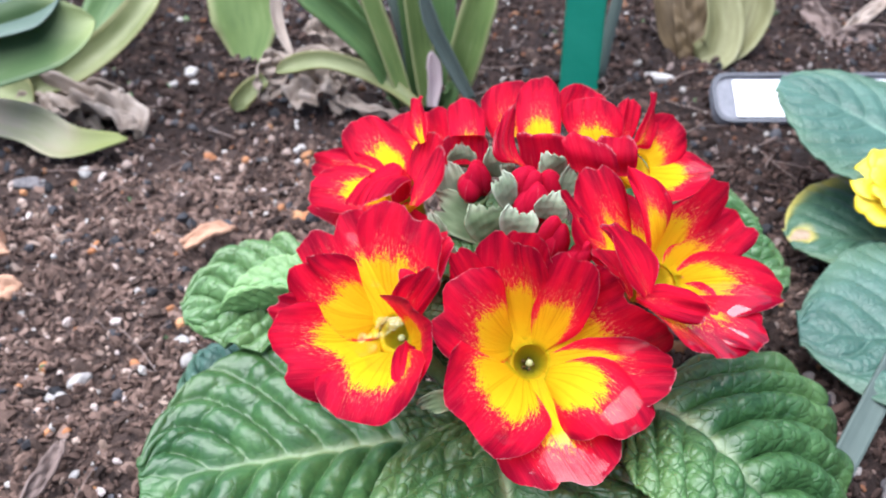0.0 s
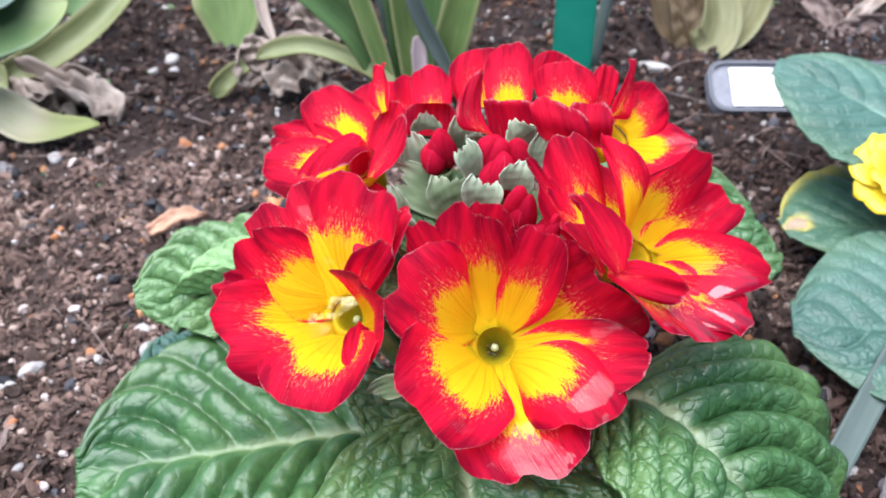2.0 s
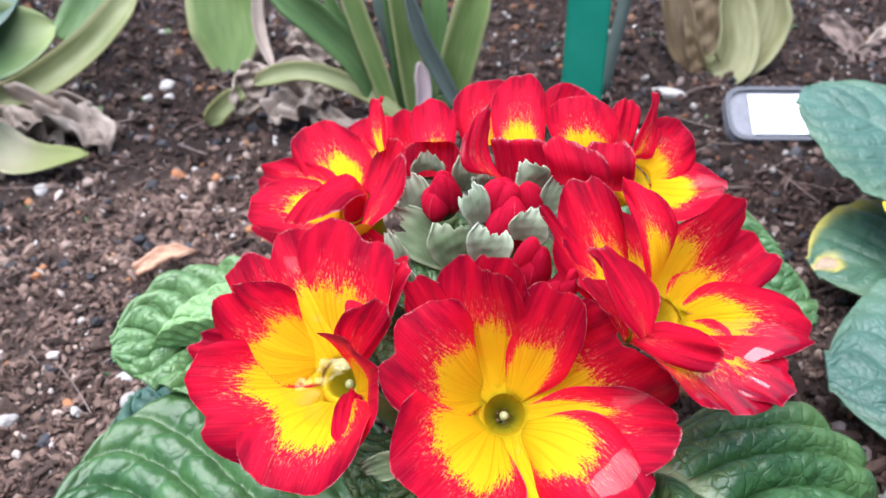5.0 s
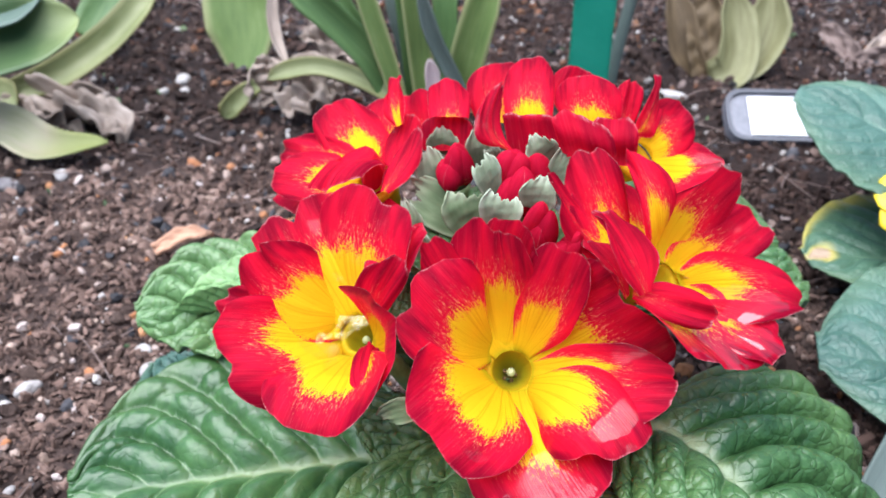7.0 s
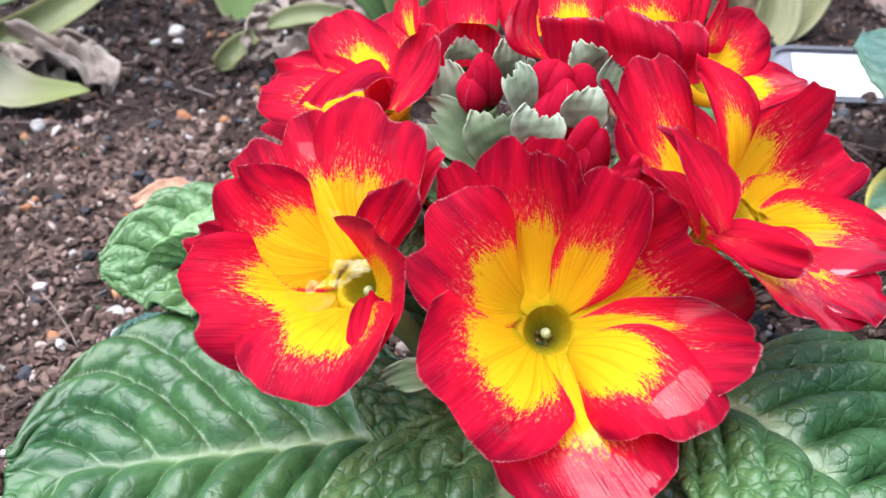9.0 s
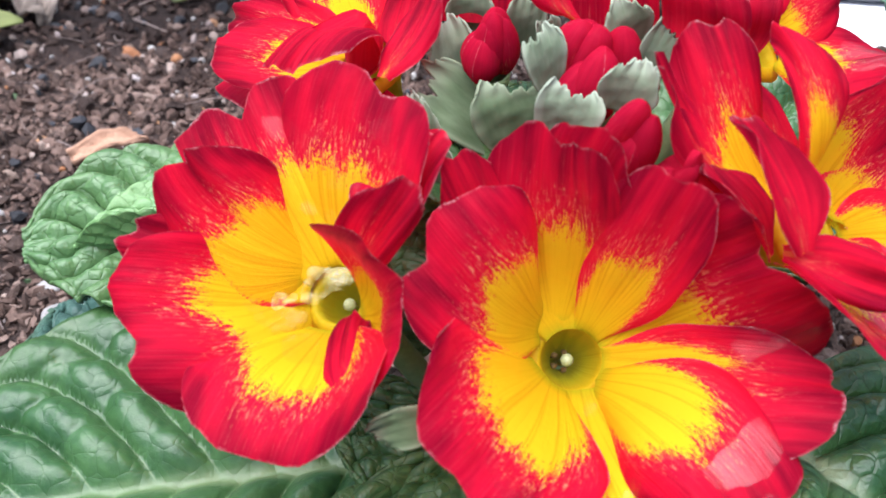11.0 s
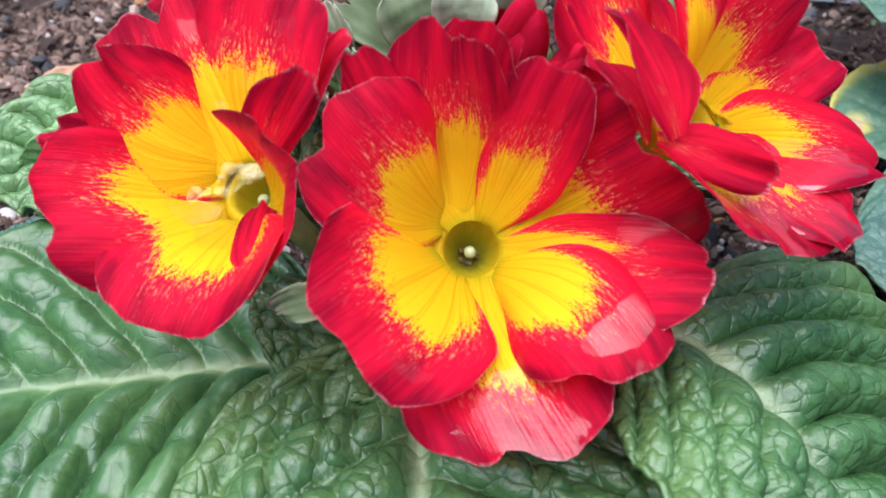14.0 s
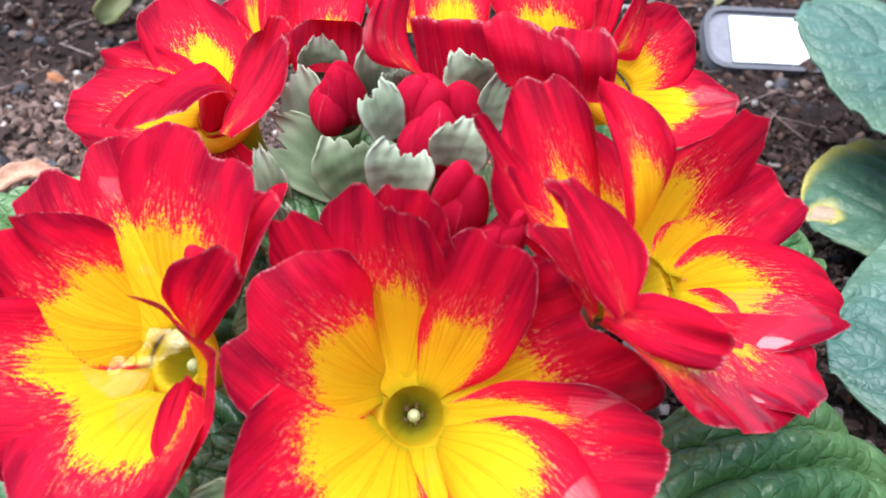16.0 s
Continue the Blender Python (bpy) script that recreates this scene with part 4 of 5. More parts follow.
leaf(primrose, ROOT, (0.0413, 0.1542, 0.0289), 33, 0.0467, 0.0262, 15, -16, 18, 0.24, -22, 0.09)
leaf(primrose, ROOT, (0.0063, 0.1221, 0.0285), 238, 0.0165, 0.0138, 10, -10, 1, 0.09, 8, 0.0, ribs=6.0, relief=0.0016, quilt=0.6)
leaf(primrose, ROOT, (0.0105, 0.1290, 0.0500), 168, 0.0190, 0.0070, 35, 20, 0, 0.3, 0, 0.0, ribs=6.0, relief=0.0008, label="dark green bract under the buds")
leaf(primrose, ROOT, (0.0150, 0.1330, 0.0440), 100, 0.0240, 0.0120, 60, 10, 0, 0.2, 0, 0.0, ribs=6.0, relief=0.0008, label="dark green bract under the buds")
leaf(primrose, ROOT, (0.0120, 0.1270, 0.0470), 205, 0.0170, 0.0080, 25, 0, 0, 0.2, 0, 0.0, ribs=6.0, relief=0.0008, label="dark green bract under the buds")
leaf(primrose, ROOT, (0.002, 0.132, 0.030), 150, 0.030, 0.011, 55, 10, 0, 0.1, 0, 0.0, ribs=6.0, relief=0.0012)
leaf(primrose, ROOT, (0.012, 0.136, 0.030), 95, 0.030, 0.012, 50, 10, 0, 0.1, 0, 0.0, ribs=6.0, relief=0.0012)
leaf(primrose, ROOT, (0.020, 0.128, 0.030), 60, 0.030, 0.012, 50, 10, 0, 0.1, 0, 0.0, ribs=6.0, relief=0.0012)
leaf(primrose, ROOT, (-0.020, 0.152, 0.0260), 185, 0.030, 0.0090, 20, -15, 25, 0.9, 20, 0.0, mat=LEAF_YOUNG, ribs=9.0, relief=0.0012, label="pale curled young leaf")


# ---- the yellow primrose beside it ----
NEAR = Vector((0.148, 0.186, 0.003))
neighbour = thing("yellow_primrose_plant", NEAR, "yellow primrose with bluish green leaves, one turning yellow", "flower")
leaf(neighbour, NEAR, (0.1439, 0.2095, 0.0254), 138, 0.0580, 0.0277, 21, 7, -8, -0.02, 25, 0.08, mat=LEAF_BLUE, relief=0.0015)
leaf(neighbour, NEAR, (0.1457, 0.1985, 0.0116), 179, 0.0499, 0.0250, 8, -5, -4, 0.06, 13, -0.14, mat=LEAF_SICK, relief=0.0013)
leaf(neighbour, NEAR, (0.1476, 0.1624, 0.0155), 183, 0.0636, 0.0305, -1, -0, -12, -0.03, -28, -0.14, mat=LEAF_BLUE, relief=0.0015)


# ---- buds in the middle of the plant ----
def bud(place, normal, size, petals=5, sepals=(), turn=0.0, open_=0.0, long_=1.0, ring=0.30, fat=1.0, core=0):
    """A closed bloom: rolled petals in a downy cup of sepals."""
    prof = [(0.10, -2.2), (0.42, -1.8), (0.56, -1.2), (0.58, -0.9)]
    sides = 14
    v = [(r * size * math.cos(2 * math.pi * j / sides), r * size * math.sin(2 * math.pi * j / sides), z * size) for r, z in prof for j in range(sides)]
    f = [(i * sides + j, i * sides + (j + 1) % sides, (i + 1) * sides + (j + 1) % sides, (i + 1) * sides + j) for i in range(len(prof) - 1) for j in range(sides)]
    f.append(tuple(range(sides))[::-1])
    ob = thicken(mesh_object("bud", v, f, STEM, primrose, "closed red bud in a downy green cup"), 0.0003)
    ob.matrix_local = Matrix.Translation(-ROOT) @ flower_frame(place, normal)
    # rolled petals: plump lobes that lean over one another
    n, m = 16, 14
    S, A = np.meshgrid(np.linspace(0, 1, n + 1), np.linspace(0, 2 * np.pi, m + 1), indexing="ij")
    for j in range(petals + core):
        inner = j >= petals
        a = turn + 360 * j / petals + 25 * math.sin(3 * j + turn)
        k = 1.0 if j % 3 else 0.85
        r = np.sin(np.pi * np.clip(0.12 + 0.88 * S, 0, 1)) ** 0.55
        x = 0.40 * fat * r * np.cos(A) * (1 + 0.10 * np.cos(3 * A + j))
        y = 0.48 * fat * r * np.sin(A)
        z = (2.0 + 0.22 * (j % 3)) * long_ * k * S
        x = x + ((0.12 if inner else ring) + open_ * 0.005) * (1 - 0.35 * S**2) - 0.10 * np.exp(-((A - np.pi) ** 2)) * S
        c, d = math.cos(radians(a)), math.sin(radians(a))
        pts = np.stack([(x * c - y * d) * size, (x * d + y * c) * size, (z - 0.9) * size], -1)
        uv = np.stack([0.62 + 0.32 * S, A / (2 * np.pi)], -1)
        part_blade("petal", pts, uv, BUD, ob, thick=0.0)
    for foot, middle, tip, width, *other in sepals:
        ribbon("sepal", smooth_path((foot, middle, tip), 12), width * 1.45, other[0] if other else SEPAL, ob, cup=0.22, taper=0.5, wave=0.006, thick=0.00025, n=24, m=36, frame_of=ob, ragged=0.22)
    back = -Vector(normal).normalized() * size * 2.2
    top = Vector(place) + back - ROOT
    v, f = tube_mesh(curve_points((0, 0, 0.004), top, back * 0.5), [0.0015] * 12)
    mesh_object("flower_stem", v, f, STEM, primrose)
    return ob


bud((0.0058, 0.1402, 0.0676), (-0.05, -0.25, 0.95), 0.0042, 4, (
    ((0.0091, 0.1336, 0.0589), (0.0084, 0.1333, 0.0636), (0.0076, 0.1352, 0.0668), 0.0070, SEPAL_GREEN),
    ((0.0086, 0.1384, 0.0561), (0.0026, 0.1381, 0.0609), (-0.0033, 0.1399, 0.0643), 0.0058, SEPAL_GREEN),
    ((0.0028, 0.1438, 0.0608), (0.0017, 0.1434, 0.0653), (0.0004, 0.1452, 0.0688), 0.0044),
    ((0.0036, 0.1485, 0.0656), (0.0036, 0.1474, 0.0690), (0.0034, 0.1480, 0.0713), 0.0042),
    ((0.0097, 0.1446, 0.0658), (0.0098, 0.1438, 0.0696), (0.0100, 0.1448, 0.0724), 0.0034),
), 262, 0, 0.76, 0.40, 1.02, 2)
bud((0.0166, 0.1350, 0.0694), (0.03, -0.25, 0.95), 0.0060, 6, (
    ((0.0125, 0.1267, 0.0637), (0.0131, 0.1260, 0.0677), (0.0138, 0.1275, 0.0703), 0.0050),
    ((0.0120, 0.1341, 0.0658), (0.0109, 0.1334, 0.0699), (0.0098, 0.1349, 0.0728), 0.0034),
    ((0.0182, 0.1282, 0.0666), (0.0189, 0.1272, 0.0703), (0.0197, 0.1285, 0.0727), 0.0044),
    ((0.0206, 0.1385, 0.0688), (0.0195, 0.1375, 0.0724), (0.0186, 0.1382, 0.0750), 0.0042),
    ((0.0217, 0.1348, 0.0674), (0.0228, 0.1340, 0.0712), (0.0241, 0.1354, 0.0739), 0.0030),
    ((0.0127, 0.1428, 0.0662), (0.0121, 0.1413, 0.0691), (0.0116, 0.1420, 0.0707), 0.0021),
), 50, 10, 0.60, 0.54, 0.92, 3)
bud((0.0188, 0.1240, 0.0648), (0.10, -0.40, 0.90), 0.0044, 3, (), 240, 0, 1.0)
bud((0.0225, 0.1215, 0.0625), (0.30, -0.40, 0.85), 0.0036, 3, (), 200, 0, 1.0)
bud((0.0025, 0.1120, 0.0400), (-0.10, -0.75, 0.60), 0.0036, 3, (
    ((0.0022, 0.1040, 0.0470), (-0.0012, 0.1020, 0.0480), (-0.0046, 0.1024, 0.0458), 0.0028, SEPAL_GREEN),
), 15)
bud((-0.0010, 0.1340, 0.0545), (-0.30, -0.40, 0.85), 0.0036, 3, (
    ((0.0001, 0.1353, 0.0554), (-0.0012, 0.1350, 0.0601), (-0.0026, 0.1368, 0.0634), 0.0028),
    ((0.0015, 0.1300, 0.0540), (0.0008, 0.1290, 0.0590), (-0.0002, 0.1290, 0.0622), 0.0024),
), 40)

# ---- the yellow bloom of the neighbour ----
yb = mesh_object("flower", *tube_mesh([(0, 0, -0.010), (0, 0, -0.004), (0, 0, 0)], [0.0012, 0.0022, 0.003]), THROAT, neighbour)
yb.matrix_local = Matrix.Translation(-NEAR) @ flower_frame((0.1250, 0.200, 0.029), (-0.20, -0.45, 0.86))
for ring, (count, L, el) in enumerate(((7, 0.0135, (15, -10)), (6, 0.0105, (40, 15)), (5, 0.0075, (62, 50)))):
    for j in range(count):
        a = 360 * j / count + 25 * ring
        pts, nv, uv = blade((0.002 * math.cos(radians(a)), 0.002 * math.sin(radians(a)), 0.0006 * ring), a, L, L * 0.52, *el, 6, 0.15, 0, 0.10, 0, 0.45, "petal", 14, 14, next_seed(), 0.0006, 0.012)
        part_blade("petal", pts, uv, YELLOW, yb)
v, f = tube_mesh(curve_points((0, 0, 0), Vector((0.1250, 0.202, 0.022)) - NEAR, (0, 0, 0.003)), [0.0016] * 12)
mesh_object("flower_stem", v, f, STEM, neighbour)


# ---- plants behind ----
def long_leaf(owner, root, points, width, material, **more):
    dry = material in (DRY, WITHERED, BROWNED)
    name, label = ("withered_leaf", "crumpled tan withered leaf") if dry else ("sheath", "pinkish sheath") if material is SHOOT else ("leaf", "")
    kw = dict(cup=0.5, taper=0.7, label=label, n=44 if dry else 28, m=20 if dry else 8)
    kw.update(more)
    ribbon(name, smooth_path(points), width, material, owner, root, **kw)


CL = Vector((-0.004, 0.304, 0.0))
clump = thing("strap_leaf_plant", CL, "clump of green strap leaves with withered outer leaves", "plant")
long_leaf(clump, CL, [(-0.0149, 0.3050, 0.0040), (-0.0242, 0.3040, 0.0239), (-0.0352, 0.3020, 0.0375), (-0.0457, 0.3000, 0.0485), (-0.0549, 0.3000, 0.0583)], 0.0105, STRAP, twist=(0, 25))
long_leaf(clump, CL, [(-0.0133, 0.3030, 0.0050), (-0.0195, 0.3030, 0.0254), (-0.0258, 0.3030, 0.0454), (-0.0301, 0.3040, 0.0590)], 0.0068, STRAP_LIGHT, twist=(10, -10))
long_leaf(clump, CL, [(-0.0157, 0.3080, 0.0050), (-0.0232, 0.3090, 0.0196), (-0.0290, 0.3100, 0.0324), (-0.0373, 0.3120, 0.0506)], 0.006, STRAP, twist=(0, 25))
long_leaf(clump, CL, [(-0.0108, 0.3120, 0.0007), (-0.0133, 0.3140, 0.0220), (-0.0175, 0.3160, 0.0409), (-0.0203, 0.3180, 0.0528)], 0.0052, STRAP_BLUE, twist=(-10, 30))
long_leaf(clump, CL, [(-0.0092, 0.3090, 0.0009), (-0.0105, 0.3090, 0.0240), (-0.0127, 0.3100, 0.0430), (-0.0138, 0.3100, 0.0552)], 0.0075, STRAP, twist=(8, -8))
long_leaf(clump, CL, [(-0.0052, 0.3040, 0.0033), (-0.0075, 0.3040, 0.0261), (-0.0098, 0.3040, 0.0451), (-0.0110, 0.3040, 0.0571)], 0.0085, STRAP_LIGHT, twist=(8, -8))
long_leaf(clump, CL, [(0.0002, 0.3200, 0.0054), (0.0013, 0.3220, 0.0187), (0.0009, 0.3250, 0.0378), (0.0002, 0.3280, 0.0497)], 0.009, STRAP, twist=(30, 10))
long_leaf(clump, CL, [(0.0060, 0.3060, 0.0118), (0.0091, 0.3040, 0.0261), (0.0132, 0.3020, 0.0417), (0.0186, 0.3000, 0.0583)], 0.0125, STRAP_LIGHT, twist=(-10, 12))
long_leaf(clump, CL, [(-0.0189, 0.3220, 0.0045), (-0.0317, 0.3250, 0.0222), (-0.0421, 0.3280, 0.0346), (-0.0511, 0.3300, 0.0470)], 0.0075, STRAP, twist=(10, 40))
long_leaf(clump, CL, [(-0.0002, 0.3050, 0.0017), (0.0017, 0.3030, 0.0062), (0.0030, 0.3020, 0.0113), (0.0013, 0.3020, 0.0136)], 0.006, STRAP, cup=0.4)
long_leaf(clump, CL, [(0.0102, 0.3000, 0.0081), (0.0033, 0.3000, 0.0212), (-0.0038, 0.3000, 0.0362), (-0.0086, 0.3000, 0.0544)], 0.0052, STRAP_BLUE, cup=0.8)
long_leaf(clump, CL, [(-0.0041, 0.3010, 0.0048), (-0.0029, 0.3010, 0.0140), (-0.0033, 0.3010, 0.0207), (-0.0045, 0.3010, 0.0269)], 0.0052, SHOOT, cup=0.5)
long_leaf(clump, CL, [(-0.0083, 0.2980, 0.0051), (-0.0199, 0.3020, 0.0131), (-0.0326, 0.3060, 0.0181), (-0.0455, 0.3090, 0.0202), (-0.0577, 0.3110, 0.0174), (-0.0640, 0.3120, 0.0142)], 0.007, STRAP_PALE, twist=(-20, 20), cup=0.4)
long_leaf(clump, CL, [(-0.0687, 0.3140, 0.0105), (-0.0742, 0.3120, 0.0072), (-0.0787, 0.3100, 0.0033), (-0.0812, 0.3090, -0.0005)], 0.0075, STRAP_PALE, twist=(10, 40), cup=0.5)
long_leaf(clump, CL, [(-0.0636, 0.3220, 0.0183), (-0.0657, 0.3180, 0.0134), (-0.0689, 0.3140, 0.0081), (-0.0680, 0.3110, 0.0024)], 0.012, DRY, twist=(0, 60), wave=0.10)
long_leaf(clump, CL, [(-0.0384, 0.3180, 0.0116), (-0.0459, 0.3150, 0.0101), (-0.0524, 0.3120, 0.0067), (-0.0584, 0.3090, 0.0014)], 0.0165, DRY, twist=(10, -30), wave=0.10)
long_leaf(clump, CL, [(-0.0428, 0.3160, 0.0084), (-0.0393, 0.3110, 0.0036), (-0.0292, 0.3060, 0.0012), (-0.0159, 0.3010, 0.0005)], 0.0065, DRY, twist=(0, 60), wave=0.10)
long_leaf(clump, CL, [(-0.0409, 0.3180, 0.0063), (-0.0417, 0.3120, 0.0031), (-0.0403, 0.3060, -0.0012)], 0.007, DRY, twist=(0, 40), wave=0.10)
long_leaf(clump, CL, [(-0.0544, 0.3400, 0.0234), (-0.0465, 0.3380, 0.0194), (-0.0376, 0.3360, 0.0142), (-0.0307, 0.3340, 0.0114)], 0.011, DRY, twist=(0, 50), wave=0.10)
long_leaf(clump, CL, [(-0.0586, 0.3220, 0.0136), (-0.0516, 0.3220, 0.0176), (-0.0426, 0.3200, 0.0161), (-0.0360, 0.3180, 0.0134)], 0.007, DRY, twist=(40, -20), wave=0.06)

DR = Vector((-0.085, 0.360, 0.0))
droop = thing("drooping_leaf_plant", DR, "pale green drooping leaf with a dry curling strip", "plant")
long_leaf(droop, DR, [(-0.0851, 0.3720, 0.0386), (-0.0856, 0.3680, 0.0255), (-0.0840, 0.3620, 0.0102), (-0.0852, 0.3560, -0.0039)], 0.029, STRAP_LIGHT, cup=0.3, taper=0.95, blunt=0.45)
long_leaf(droop, DR, [(-0.0696, 0.3620, 0.0346), (-0.0700, 0.3560, 0.0223), (-0.0673, 0.3480, 0.0143), (-0.0615, 0.3380, 0.0068)], 0.005, DRY, twist=(0, 60))

BL = Vector((-0.190, 0.310, 0.0))
broad = thing("broad_leaf_plant", BL, "broad glossy green leaves with fading yellow and dry ones", "plant")
long_leaf(broad, BL, [(-0.1913, 0.2620, 0.0316), (-0.1706, 0.2720, 0.0312), (-0.1485, 0.2840, 0.0332), (-0.1329, 0.2920, 0.0368), (-0.1231, 0.2980, 0.0403)], 0.029, BROAD, taper=0.8, blunt=0.32)
long_leaf(broad, BL, [(-0.1860, 0.2800, 0.0418), (-0.1663, 0.2880, 0.0438), (-0.1459, 0.2960, 0.0455), (-0.1342, 0.3020, 0.0498)], 0.026, BROAD_GREY, taper=0.8, blunt=0.30)
long_leaf(broad, BL, [(-0.1541, 0.3750, 0.0051), (-0.1495, 0.3820, 0.0130), (-0.1445, 0.3880, 0.0213), (-0.1403, 0.3940, 0.0321)], 0.02, STRAP, taper=0.9)
long_leaf(broad, BL, [(-0.1647, 0.3220, 0.0026), (-0.1503, 0.3320, 0.0062), (-0.1349, 0.3440, 0.0147), (-0.1228, 0.3560, 0.0259), (-0.1164, 0.3640, 0.0364)], 0.013, STRAP_PALE, twist=(-25, 10), cup=0.6)
long_leaf(broad, BL, [(-0.1871, 0.2900, 0.0078), (-0.1636, 0.2840, 0.0085), (-0.1449, 0.2770, 0.0076), (-0.1303, 0.2700, 0.0041), (-0.1122, 0.2760, 0.0045)], 0.015, BLEACHED, twist=(0, 30), cup=0.5)
long_leaf(broad, BL, [(-0.1948, 0.3300, 0.0009), (-0.1794, 0.3260, 0.0002), (-0.1680, 0.3200, 0.0001), (-0.1619, 0.3160, -0.0000)], 0.014, STRAP_PALE, cup=0.5)
long_leaf(broad, BL, [(-0.1664, 0.3280, 0.0006), (-0.1510, 0.3180, 0.0020), (-0.1337, 0.3070, 0.0031), (-0.1187, 0.2970, 0.0032), (-0.1118, 0.2890, 0.0000)], 0.014, DRY, twist=(0, 50), wave=0.14)
long_leaf(broad, BL, [(-0.1611, 0.3320, 0.0000), (-0.1433, 0.3220, 0.0021), (-0.1285, 0.3120, 0.0038), (-0.1205, 0.3020, 0.0019)], 0.009, DRY, twist=(30, -30), wave=0.14)
long_leaf(broad, BL, [(-0.1708, 0.3200, -0.0019), (-0.1566, 0.3130, -0.0010), (-0.1431, 0.3060, -0.0012), (-0.1299, 0.2980, -0.0027)], 0.01, DRY, twist=(0, 80), wave=0.14)

WC = Vector((0.118, 0.362, 0.0))
wither = thing("withered_plant", WC, "withering plant with pale yellow green leaves", "plant")
long_leaf(wither, WC, [(0.1104, 0.3560, 0.0002), (0.1246, 0.3620, 0.0050), (0.1335, 0.3700, 0.0148), (0.1368, 0.3800, 0.0314)], 0.019, STRAW, twist=(0, 20), cup=0.6)
long_leaf(wither, WC, [(0.1066, 0.3600, -0.0006), (0.1003, 0.3660, 0.0086), (0.0975, 0.3720, 0.0191), (0.0937, 0.3800, 0.0314)], 0.013, BROWNED, twist=(20, -10), cup=0.6)
long_leaf(wither, WC, [(0.1073, 0.3580, -0.0006), (0.1083, 0.3640, 0.0094), (0.1086, 0.3720, 0.0191), (0.1097, 0.3800, 0.0314)], 0.015, BROWNED, twist=(0, 30), cup=0.6, wave=0.05)
long_leaf(wither, WC, [(0.1105, 0.3520, 0.0014), (0.1165, 0.3540, 0.0044), (0.1195, 0.3620, 0.0127), (0.1186, 0.3700, 0.0223), (0.1171, 0.3760, 0.0326)], 0.017, STRAW, twist=(0, -20), cup=0.6)

DL = Vector((0.182, 0.372, 0.0))
dryp = thing("dry_leaf_cluster", DL, "dry curled brown leaves lying on the soil", "dead leaves")
long_leaf(dryp, DL, [(0.1724, 0.3620, 0.0011), (0.1732, 0.3740, 0.0055), (0.1695, 0.3880, 0.0095), (0.1677, 0.3960, 0.0120)], 0.0085, WITHERED, twist=(0, 50), wave=0.08)
long_leaf(dryp, DL, [(0.1754, 0.3720, 0.0037), (0.1863, 0.3750, 0.0051), (0.1960, 0.3740, 0.0050), (0.2054, 0.3700, 0.0018)], 0.0085, WITHERED, twist=(0, -50), wave=0.08)
long_leaf(dryp, DL, [(0.1795, 0.3760, 0.0034), (0.1941, 0.3900, 0.0075), (0.2084, 0.4020, 0.0113), (0.2166, 0.4120, 0.0160)], 0.007, DRY, twist=(0, 60), wave=0.08)
long_leaf(dryp, DL, [(0.1678, 0.3580, -0.0011), (0.1736, 0.3660, 0.0021), (0.1795, 0.3740, 0.0055)], 0.009, WITHERED, twist=(30, -30), wave=0.08)
long_leaf(dryp, DL, [(0.1810, 0.3600, -0.0014), (0.1889, 0.3620, -0.0002), (0.2004, 0.3630, -0.0001)], 0.0065, STRAP_PALE, cup=0.4)


# ---- stake, label and stems ----
def box_bm(size, bevel):
    bm = bmesh.new()
    bmesh.ops.create_cube(bm, size=1.0, matrix=Matrix.Diagonal((*size, 1)))
    bmesh.ops.bevel(bm, geom=bm.edges[:], offset=bevel, segments=2, affect="EDGES")
    return bm


def bm_object(name, bm, material, parent=None, label=""):
    me = bpy.data.meshes.new(name)
    bm.to_mesh(me)
    bm.free()
    me.materials.append(material)
    ob = new(name, me)
    ob.parent = parent
    return tagged(ob, label)


stake = bm_object("plant_stake", box_bm((0.0152, 0.003, 0.26), 0.0008), STAKE)
stake.matrix_world = pose(0.0545, 0.325, 0.118, 0, 0, -4)
tagged(stake, "flat green plastic stake stuck in the soil", "stake")

thin_stem = mesh_object("thin_grey_plant", *tube_mesh(curve_points((0.064, 0.336, -0.002), (0.086, 0.352, 0.10), (-0.002, 0, 0)), np.linspace(0.0026, 0.0020, 12)), STRAP_BLUE)
tagged(thin_stem, "thin grey green stem rising from the soil", "stem")

TG = flower_frame((0.1524, 0.2985, 0.0095), (0.0, -0.55, 0.835))
tag = thing("plant_label", (0.1524, 0.2985, 0.0095), "clear plastic plant label holder with a white card", "label")
tag.matrix_world = TG
bm = bmesh.new()
outline = [(-0.043 - 0.009 * abs(math.cos(a)) ** 0.6, 0.0106 * math.copysign(abs(math.sin(a)) ** 0.6, math.sin(a))) for a in np.linspace(math.pi / 2, 3 * math.pi / 2, 17)] + [(0.055, -0.0106), (0.055, 0.0106)]
face = bm.faces.new([bm.verts.new((x, y, 0)) for x, y in outline])
ext = bmesh.ops.extrude_face_region(bm, geom=[face])
bmesh.ops.translate(bm, vec=(0, 0, -0.003), verts=[e for e in ext["geom"] if isinstance(e, bmesh.types.BMVert)])
bmesh.ops.recalc_face_normals(bm, faces=bm.faces[:])
holder = bm_object("holder", bm, CASE, tag, "grey translucent holder")
n = len(outline)
ring = [(x * k + sx, y * ky, z) for k, ky, sx, z in ((1.0, 1.0, 0.0, 0.0002), (1.0, 1.0, 0.0, 0.0012), (0.975, 0.87, 0.0002, 0.0012), (0.975, 0.87, 0.0002, 0.0002)) for x, y in outline]
